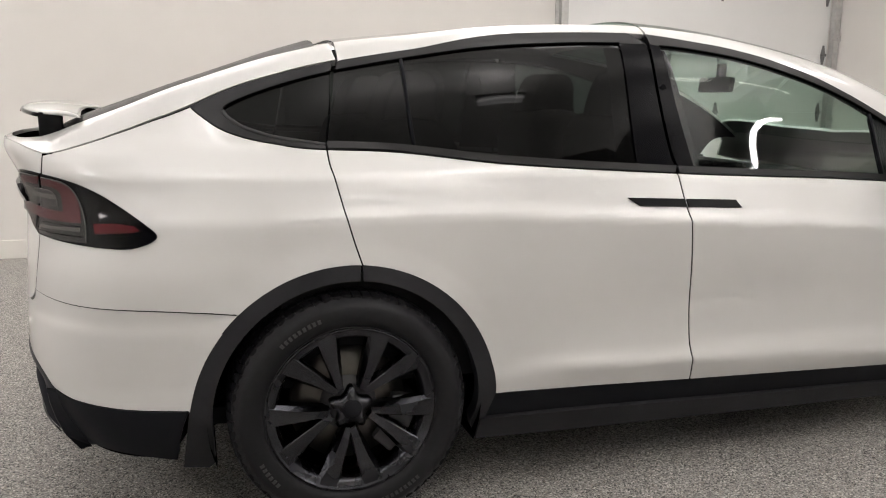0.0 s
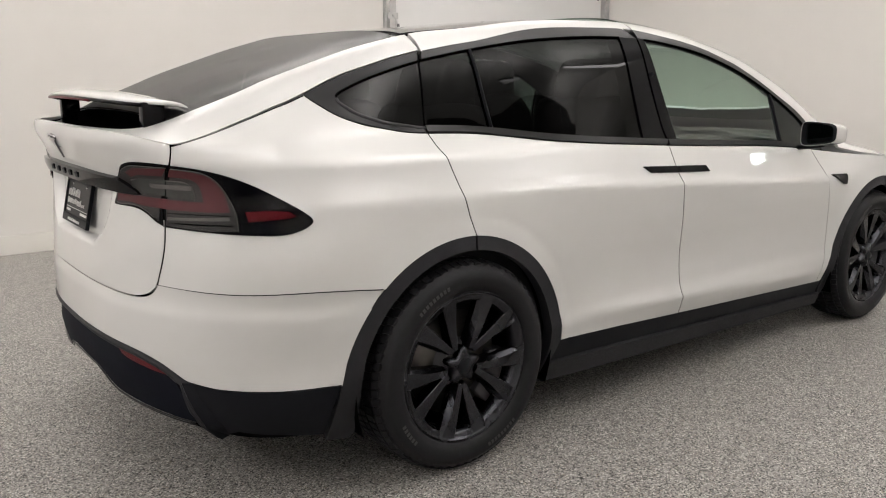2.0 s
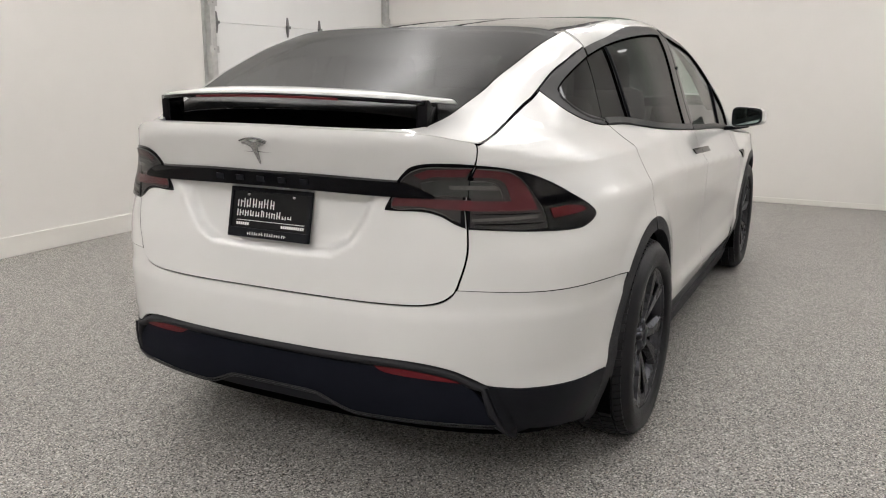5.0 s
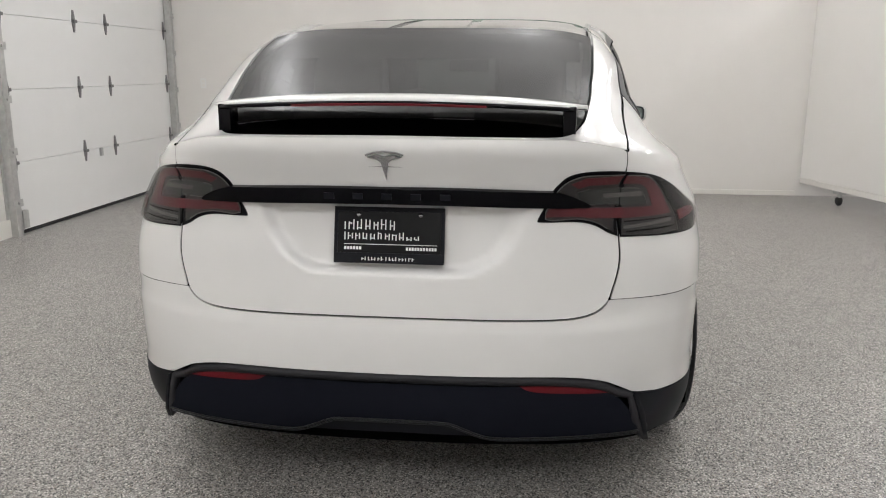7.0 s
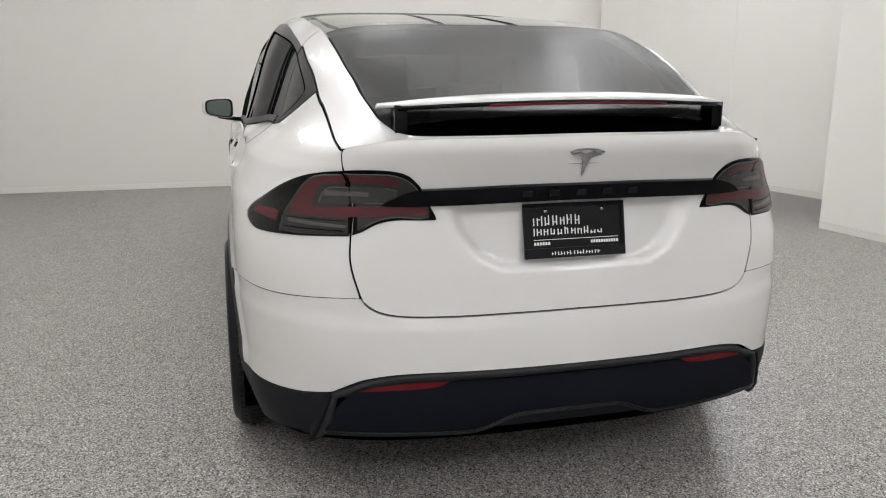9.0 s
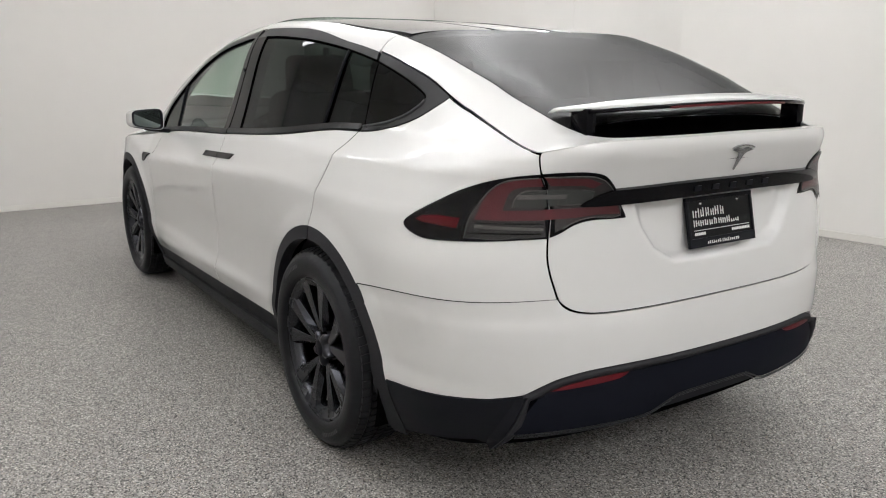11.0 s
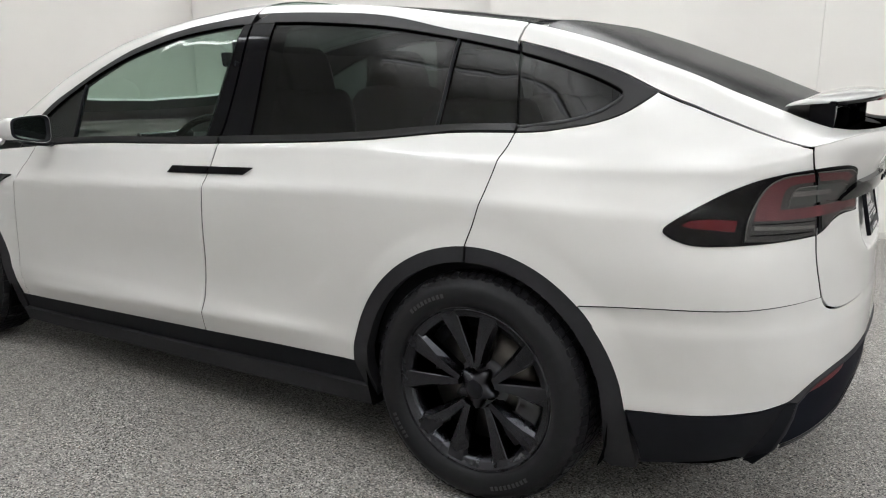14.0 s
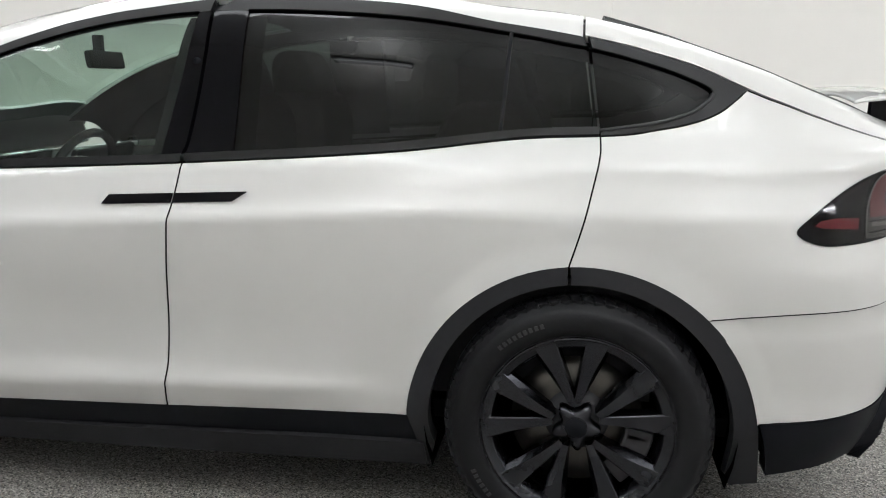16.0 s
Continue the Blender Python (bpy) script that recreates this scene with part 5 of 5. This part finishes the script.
sf += [tuple(range(rows)), tuple(range((cols - 1) * rows, cols * rows))[::-1]]
spoiler = link("spoiler", sv, sf, M_PAINT, gate, "raised white rear spoiler")
run = [(-0.985 + 0.125 * (abs(y_) / 0.545) ** 3.0 - 0.001, y_, 1.287 - 0.022 * (y_ / 0.545) ** 2 - 0.0085) for y_ in np.linspace(-0.50, 0.50, 31)]
link("spoiler_edge", *tube(run, 0.0065, 6), M_GLOSSBLK, spoiler)
run = [(p[0] - 0.0025, p[1], p[2] - 0.003) for p in run if abs(p[1]) < 0.27]
link("brake_light", *tube(run, 0.0052, 6), M_BRAKE, spoiler, "dark red high brake light")
for sgn in (-1, 1):
    bm = bmesh.new()
    block(bm, -0.888, -0.820, 0.492 * sgn - 0.018, 0.492 * sgn + 0.018, 1.12, 1.268, 0.004)
    part("spoiler_post", bm, M_GLOSSBLK, gate, smooth=True)

# nose: bonnet, front bumper, head lamps
hood = curve([(2.66, 0.0), (2.62, -0.40), (2.50, -0.76), (2.60, -0.83)], 5)
hx = np.linspace(2.62, 3.55, 12)
hood = np.vstack([hood, np.stack([hx, -side_y(hx, f_belt(hx)) + 0.012], 1), curve([(3.60, -0.66), (3.74, -0.35), (3.77, 0.0)], 5)])
link("bonnet", *sheet([(np.vstack([hood, (hood * (1, -1))[::-1]]), GAP)], m_roof, grid=0.05, depth=0.015), M_PAINT, car, "white bonnet")
S_END = math.pi + XF - XC
both("front_bumper", [(np.vstack([xs([(3.48, 0.40), (3.51, 0.55), (3.47, 0.70)]), [(S_END - 0.55, 0.70), (S_END - 0.3, 0.74), (S_END, 0.76), (S_END, 0.26), (S_END - 0.5, 0.24)], xs([(3.50, 0.24), (3.48, 0.40)])]), 0.001)], low, M_PAINT, (car, car), "white front bumper", grid=0.05)
both("head_lamp", [(np.vstack([xs([(3.42, 0.71), (3.45, 0.80)]), [(S_END - 0.85, 0.78), (S_END - 0.55, 0.73), (S_END - 0.6, 0.70)], xs([(3.42, 0.71)])]), 0)], low, M_LAMPGREY, (car, car), "slim grey head lamp", out=0.004)

# underbody, wheel housings
for dims in ((0.46, 2.52, -0.84, 0.84, 0.17, 0.30, 0.02), (-0.80, -0.46, -0.62, 0.62, 0.30, 0.37, 0.02), (-0.46, 0.46, -0.55, 0.55, 0.25, 0.45, 0.02), (2.52, 3.44, -0.55, 0.55, 0.22, 0.45, 0.02), (3.44, 3.85, -0.75, 0.75, 0.22, 0.4, 0.02)):
    part("under_tray", block(bmesh.new(), *dims), M_VOID, car)
for cx in (REAR_X, FRONT_X):
    for sgn in (-1, 1):
        v, f = [], []
        for k in range(25):
            a = math.radians(-20 + 220 * k / 24)
            for y_ in (0.955, 0.60):
                v.append((cx + 0.432 * math.cos(a), y_ * sgn, AXLE_Z + 0.432 * math.sin(a)))
        for k in range(24):
            f.append((2 * k, 2 * k + 2, 2 * k + 3, 2 * k + 1))
        v.append((cx, 0.60 * sgn, AXLE_Z))
        f += [(2 * k + 1, 2 * k + 3, len(v) - 1) for k in range(24)]
        link("wheel_housing", v, f, M_VOID, car)


# wheels
def make_wheel(x, sgn, turn):
    """sgn -1: right side. Built with its outer face towards -y, then set in place."""
    hub = new("wheel")
    hub.parent = car
    rt, wt = 0.3675, 0.128
    steps = 120
    half = [(0.264, -wt * 0.80), (0.270, -wt * 0.90), (0.274, -wt * 0.955), (0.292, -wt * 1.0), (0.312, -wt * 1.025), (0.330, -wt * 1.005), (0.343, -wt * 0.945), (0.349, -wt * 0.895), (0.359, -wt * 0.82), (rt - 0.004, -wt * 0.74)]
    tread = [(rt - 0.002, -0.094), (rt, -0.068), (rt - 0.007, -0.066), (rt - 0.007, -0.056), (rt, -0.054), (rt, -0.014), (rt - 0.007, -0.012), (rt - 0.007, -0.003)]
    prof = half + tread
    prof = prof + [(r, -h) for r, h in prof[::-1]]
    v, f = lathe(prof, steps)
    v = np.array(v)
    n = len(prof)
    for i in range(steps):
        for j in range(n):
            r0, h0 = prof[j]
            if i % 2 == 0 and 0.348 <= r0 and 0.07 < abs(h0) < 0.122:
                v[i * n + j, [0, 2]] *= 1 - 0.006 / r0
            if i % 4 == 0 and abs(h0) <= 0.055 and r0 > rt - 0.003:
                v[i * n + j, [0, 2]] *= 1 - 0.004 / r0
    tyre = link("tyre", v, f, M_TYRE, hub, "black road tyre with worn tread")
    # tread blocks, two rows on each shoulder and two in the middle
    tv, tf = [], []
    for h0, h1, r0, r1, lag in ((-0.102, -0.076, 0.3645, 0.3730, 0.0), (-0.066, -0.022, 0.3735, 0.3735, 0.35), (-0.014, 0.014, 0.3735, 0.3735, 0.1), (0.022, 0.066, 0.3735, 0.3735, 0.35), (0.076, 0.102, 0.3730, 0.3645, 0.0)):
        for k in range(76):
            at, skew = (k + lag) * 2 * math.pi / 76, 0.012
            a0, a1 = at, at + 2 * math.pi / 76 * 0.80
            base = len(tv)
            for ang, h, r in ((a0, h0, r0), (a1, h0, r0), (a1 + skew, h1, r1), (a0 + skew, h1, r1)):
                tv += [((r - 0.011) * math.cos(ang), h, (r - 0.011) * math.sin(ang)), (r * math.cos(ang), h, r * math.sin(ang))]
            q = [base + 2 * i for i in range(4)]
            tf += [tuple(i + 1 for i in q)[::-1]] + [(q[i], q[(i + 1) % 4], q[(i + 1) % 4] + 1, q[i] + 1)[::-1] for i in range(4)]
    tagged(link("tread", tv, tf, M_TYRE, tyre, smooth=False), kind="stuff")
    # raised sidewall marks in place of lettering
    mark = block(bmesh.new(), 0.3055, 0.3185, -wt * 1.025 - 0.0003, -wt * 1.0, -0.0055, 0.0045)
    first = part("sidewall_mark", mark, M_MARK, tyre)
    spots = [a0 + k * 0.052 for a0, cnt in ((1.9, 9), (5.0, 9), (3.6, 6)) for k in range(cnt)]
    for a in spots[1:]:
        ob = new("sidewall_mark", first.data)
        ob.parent = tyre
        ob.matrix_basis = Matrix.Rotation(-a, 4, "Y")
    first.matrix_basis = Matrix.Rotation(-spots[0], 4, "Y")
    # barrel and lip
    barrel = [(0.264, -0.108), (0.270, -0.112), (0.270, -0.104), (0.262, -0.102), (0.254, -0.088), (0.247, -0.02), (0.240, 0.10)]
    v, f = lathe(barrel, 72)
    link("rim", v, f, M_RIM, hub, "dark grey rim")
    # ring that carries the blades
    v, f = lathe([(0.2655, -0.1085), (0.2615, -0.1125), (0.258, -0.111), (0.254, -0.1055), (0.240, -0.1030), (0.2355, -0.099), (0.226, -0.074), (0.224, -0.045), (0.245, -0.040)], 72)
    link("rim_ring", v, f, M_RIM, hub)
    # five V-shaped pairs of blades
    for k in range(5):
        base = math.radians(turn + 72 * k)
        for sg in (-1, 1):
            # straight blade: flat face, a long chamfer on its outer flank, steep inner flank
            p0, p1 = (0.066, sg * 0.0075), (0.2495, sg * 0.0775)
            long_ = math.hypot(p1[0] - p0[0], p1[1] - p0[1])
            ux, uy = (p1[0] - p0[0]) / long_, (p1[1] - p0[1]) / long_
            cb, sb = math.cos(base), math.sin(base)
            sec = []
            for t in np.linspace(0, 1, 7):
                wide = 0.0125 + 0.0245 * t
                face = -0.084 - 0.0225 * t**0.75
                deep = 0.052 - 0.020 * t
                cham = 0.30 + 0.30 * math.sin(math.pi * min(1.0, t * 1.15)) * (1 - 0.4 * t)
                pts = []
                for off, dy in ((1.12, deep), (1.0, 0.030 - 0.022 * t), (1.0 - cham, 0.0), (-0.86, 0.0), (-0.98, 0.0025), (-1.12, deep)):
                    along_, side = p0[0] + (p1[0] - p0[0]) * t - uy * off * wide * sg, p0[1] + (p1[1] - p0[1]) * t + ux * off * wide * sg
                    pts.append((along_ * cb - side * sb, face + dy, along_ * sb + side * cb))
                sec.append(pts)
            v = [p for s_ in sec for p in s_]
            f = []
            for i in range(6):
                for j in range(6):
                    a, b = i * 6 + j, i * 6 + (j + 1) % 6
                    f.append((a, b, b + 6, a + 6))
            f += [tuple(range(6))[::-1], tuple(range(36, 42))]
            link("spoke", v, f if sg < 0 else [g[::-1] for g in f], M_RIM, hub, smooth=False)
    # star cap with five arms
    ring = []
    for k in range(60):
        a = 2 * math.pi * k / 60
        lobe = abs(math.cos(2.5 * (a - math.radians(turn + 36)))) ** 3.5
        ring.append((a, 0.044 + 0.027 * lobe))
    v = [(0, -0.098, 0)] + [(0.7 * r * math.cos(a), -0.097, 0.7 * r * math.sin(a)) for a, r in ring] + [(r * math.cos(a), -0.090, r * math.sin(a)) for a, r in ring] + [(r * math.cos(a), -0.055, r * math.sin(a)) for a, r in ring]
    f = [(0, 1 + k, 1 + (k + 1) % 60) for k in range(60)]
    for lay in (0, 1):
        f += [(1 + lay * 60 + k, 1 + (lay + 1) * 60 + k, 1 + (lay + 1) * 60 + (k + 1) % 60, 1 + lay * 60 + (k + 1) % 60) for k in range(60)]
    cap = link("hub_cap", v, [g[::-1] for g in f], M_RIM, hub, "star-shaped black hub cap")
    v, f = lathe([(0.0001, -0.0995), (0.026, -0.0995), (0.028, -0.097), (0.030, -0.0985), (0.032, -0.096)], 32)
    link("cap_badge", v, f, M_SATIN, cap)
    # brake
    v, f = lathe([(0.09, -0.030), (0.185, -0.030), (0.185, -0.004), (0.09, -0.004)], 56)
    link("brake_disc", v, f, M_DISC, hub, "steel brake disc")
    v, f = lathe([(0.0001, -0.055), (0.075, -0.05), (0.092, -0.028)], 32)
    link("disc_bell", v, f, M_CALIPER, hub)
    bm = bmesh.new()
    for a in (-0.35, -0.12, 0.12, 0.35):
        block(bm, 0.135, 0.215, -0.062, 0.03, -0.032, 0.032, 0.008, Matrix.Rotation(math.radians(25) + a, 4, "Y"))
    part("caliper", bm, M_CALIPER, hub, "grey brake caliper")
    v, f = lathe([(0.0001, 0.02), (0.245, 0.02), (0.245, 0.06)], 40)
    link("backing_plate", v, f, M_VOID, hub)
    hub.matrix_basis = pose(x, sgn * (0.870 if x < 1 else 0.850), 0.372, 0, 0, 0 if sgn < 0 else 180)
    return hub


make_wheel(REAR_X, -1, 268)
make_wheel(FRONT_X, -1, 240)
make_wheel(REAR_X, 1, 95)
make_wheel(FRONT_X, 1, 120)


# door mirrors
MY, MZ = -1.024, 1.094


def make_mirror(sgn):
    rings = []
    for t in np.linspace(0, 1, 9):
        k = (1 - t**2.6) ** 0.5 if t < 1 else 0.02
        rings.append((t, k))
    v, f = [], []
    n = 28
    for t, k in rings:
        for i in range(n):
            a = 2 * math.pi * i / n
            c, s_ = math.cos(a), math.sin(a)
            yy = 0.086 * k * abs(c) ** 0.45 * math.copysign(1, c)
            zz = (0.0555 + 0.010 * yy / 0.086) * k * abs(s_) ** 0.45 * math.copysign(1, s_)
            v.append((2.150 + 0.13 * t - 0.10 * yy, MY - 0.022 * math.sin(math.pi * min(t, 0.6)) + yy, MZ + zz - 0.005 * yy / 0.086 - 0.012 * t))
    for r in range(len(rings) - 1):
        for i in range(n):
            a, b = r * n + i, r * n + (i + 1) % n
            f.append((a, a + n, b + n, b))
    up = [g for g in f if np.mean([v[i][2] for i in g]) > 1.050]
    dn = [g for g in f if np.mean([v[i][2] for i in g]) <= 1.050]
    fx = lambda vv: [(a, b * (-sgn), c) for a, b, c in vv]
    ff = lambda g: [q[::-1] for q in g] if sgn > 0 else g
    own = front_doors[0 if sgn < 0 else 1]
    base = link("door_mirror", fx(v), ff(up), M_PAINT, own, "white door mirror with a black lower shell")
    link("mirror_shell", fx(v), ff(dn), M_SATIN, base)
    turn = 0.25 if sgn < 0 else 0.12
    ring = lambda k, x0: [(q[0] + x0 + turn * (MY - q[1]) * -k * min(1.0, (0.97 - k) * 9), MY + k * (q[1] - MY), MZ + k * (q[2] - MZ)) for q in v[:n]]
    mid_ring, face = ring(0.968, -0.002), ring(0.83, 0.004)
    link("mirror_glass", fx(face), ff([tuple(range(n))]), M_MIRROR, base, smooth=False)
    quads = [(i, (i + 1) % n, n + (i + 1) % n, n + i) for i in range(n)]
    link("mirror_rim", fx(v[:n] + mid_ring), ff(quads), M_PAINT, base)
    link("mirror_bezel", fx(mid_ring + face), ff(quads), M_SATIN, base)
    v2, f2 = tube([(2.22, -0.88, 1.016), (2.21, -0.93, 1.022), (2.20, -0.98, 1.030), (2.195, -1.03, 1.040)], 0.024, 10, 0.55)
    link("mirror_arm", fx(v2), f2, M_SATIN, base)


make_mirror(-1)
make_mirror(1)
# ---- the cabin ----
def tilt_block(bm, size, at, ry, bevel):
    m = pose(*at, 0, ry, 0)
    return block(bm, -size[0] / 2, size[0] / 2, -size[1] / 2, size[1] / 2, -size[2] / 2, size[2] / 2, bevel, m)


def slab(profile, width, y, ease=0.03):
    """A cushion with the given outline from the side, its flanks drawn in."""
    prof = curve(profile + profile[:1], 3)[:-1]
    mid = prof.mean(0)
    v, f, n = [], [], len(prof)
    for off, k in ((-0.5, 0.86), (-0.44, 0.96), (-0.34, 1.0), (0.34, 1.0), (0.44, 0.96), (0.5, 0.86)):
        v += [(mid[0] + (a - mid[0]) * k, y + off * width, mid[1] + (b - mid[1]) * (1 - (1 - k) * 0.6)) for a, b in prof]
    for r in range(5):
        f += [(r * n + i, r * n + (i + 1) % n, (r + 1) * n + (i + 1) % n, (r + 1) * n + i) for i in range(n)]
    return v, f + [tuple(range(n))[::-1], tuple(range(5 * n, 6 * n))]


def make_seat(dx, y, dz=0.0):
    shift = lambda run: [(a + dx, b + dz) for a, b in run]
    seat = link("seat", *slab(shift([(1.05, 0.60), (1.025, 0.95), (1.012, 1.12), (1.03, 1.21), (1.08, 1.265), (1.25, 1.265), (1.315, 1.21), (1.36, 1.10), (1.38, 0.80), (1.36, 0.60)]), 0.45, y), M_SEAT, car, "black leather seat")
    link("cushion", *slab(shift([(1.30, 0.50), (1.28, 0.68), (1.50, 0.70), (1.80, 0.73), (1.86, 0.68), (1.84, 0.50)]), 0.52, y), M_SEAT, seat)
    link("seat_base", *slab(shift([(1.20, 0.36), (1.22, 0.52), (1.72, 0.52), (1.70, 0.36)]), 0.40, y), M_CABIN, seat)
    link("headrest", *slab(shift([(1.065, 1.24), (1.085, 1.33), (1.115, 1.40), (1.155, 1.435), (1.235, 1.435), (1.278, 1.39), (1.28, 1.30), (1.27, 1.24)]), 0.29, y), M_SEAT, seat)
    return seat


for y_ in (-0.38, 0.38):
    make_seat(0.045, y_)
    make_seat(-0.87, y_, -0.02)
bm = bmesh.new()
block(bm, -0.5, 2.5, -0.80, 0.80, 0.30, 0.36, 0.01)
part("cabin_floor", bm, M_CABIN, car)
bm = bmesh.new()
block(bm, 1.0, 2.1, -0.15, 0.15, 0.36, 0.66, 0.03)
part("console", bm, M_CABIN, car, smooth=True)
prof = [(2.02, 0.62), (1.97, 0.80), (1.99, 0.93), (2.05, 0.985), (2.20, 1.005), (2.45, 1.00), (2.62, 0.97), (2.62, 0.60)]
v = [(x_, s_ * 0.80, z_ - 0.02 * abs(s_)) for s_ in np.linspace(-1, 1, 9) for x_, z_ in prof]
n = len(prof)
f = [(k * n + j, k * n + j + 1, (k + 1) * n + j + 1, (k + 1) * n + j) for k in range(8) for j in range(n - 1)]
dash = link("dashboard", v, f, M_CABIN, car, "dark dashboard")
bm = tilt_block(bmesh.new(), (0.03, 0.42, 0.24), (1.99, 0.0, 0.93), -12, 0.01)
part("screen", bm, M_SCREEN, dash, "large dark centre screen")
bm = tilt_block(bmesh.new(), (0.03, 0.32, 0.10), (2.06, 0.40, 1.0), -12, 0.008)
part("instrument_panel", bm, M_SCREEN, dash)
v, f = [], []
ringp = [(0.185 * math.cos(a), 0.165 * math.sin(a)) for a in np.linspace(0, 2 * math.pi, 33)]
mw = pose(1.83, 0.38, 0.97, 0, -22, 0)
wheel_pts = [tuple(mw @ Vector((0, p, q))) for p, q in ringp]
steer = link("steering_wheel", *tube(wheel_pts, 0.016, 8), M_CABIN, dash, "black steering wheel")
bm = block(bmesh.new(), -0.02, 0.06, -0.08, 0.08, -0.06, 0.05, 0.02, mw)
block(bm, -0.012, 0.012, -0.175, 0.175, -0.02, 0.02, 0.008, mw)
part("wheel_hub", bm, M_CABIN, steer, smooth=True)
bm = tilt_block(bmesh.new(), (0.03, 0.24, 0.07), (1.935, 0.0, 1.392), 8, 0.012)
block(bm, 1.94, 1.98, -0.012, 0.012, 1.40, 1.49, 0.004)
part("rear_view_mirror", bm, M_CABIN, car, "dark rear-view mirror", smooth=True)
head = [(-0.25, -0.56), (0.5, -0.60), (1.35, -0.62), (1.38, 0.0), (1.35, 0.62), (0.5, 0.60), (-0.25, 0.56), (-0.25, -0.56)]
link("headliner", *sheet([(head, 0)], m_roof, out=-0.05, grid=0.08, depth=0.0), M_HEADLINE, car, "grey cloth headliner")
bm = bmesh.new()
block(bm, -0.75, 0.1, -0.55, 0.55, 0.36, 0.78, 0.03)
part("boot_floor", bm, M_CABIN, car)
# inner door cards
card = [(-0.2, 0.42), (2.3, 0.38), (2.3, 0.98), (1.2, 1.05), (-0.2, 1.12), (-0.2, 0.42)]
both("door_card", [(card, 0)], m_side, M_CABIN, (car, car), out=-0.075, grid=0.06, depth=0.05)
# dark linings behind the pillars and rails
both("pillar_lining", [([(0.955, f_belt(0.96)), (1.29, f_belt(1.29)), (1.205, 1.518), (0.955, 1.522), (0.955, f_belt(0.96))], 0)], m_side, M_CABIN, (car, car), out=-0.035, grid=0.06, depth=0.0)
both("rail_lining", [(np.vstack([strip, rail_in + (0, 0.02), strip[:1]]), -0.012)], m_roof, M_CABIN, (car, car), out=-0.03, grid=0.06, depth=0.0)
both("pillar_lining", [(np.vstack([pil_out, pil_in, pil_out[:1]]), -0.010)], m_roof, M_CABIN, (car, car), out=-0.03, grid=0.06, depth=0.0)
back_lining = np.vstack([edge_out[:24], [(-0.72, -0.545), (-0.60, -0.55), (-0.35, -0.565), (0.02, -0.59)], edge_out[:1]])
both("pillar_lining", [(back_lining, -0.006)], m_roof, M_CABIN, (car, car), out=-0.04, grid=0.06, depth=0.0)
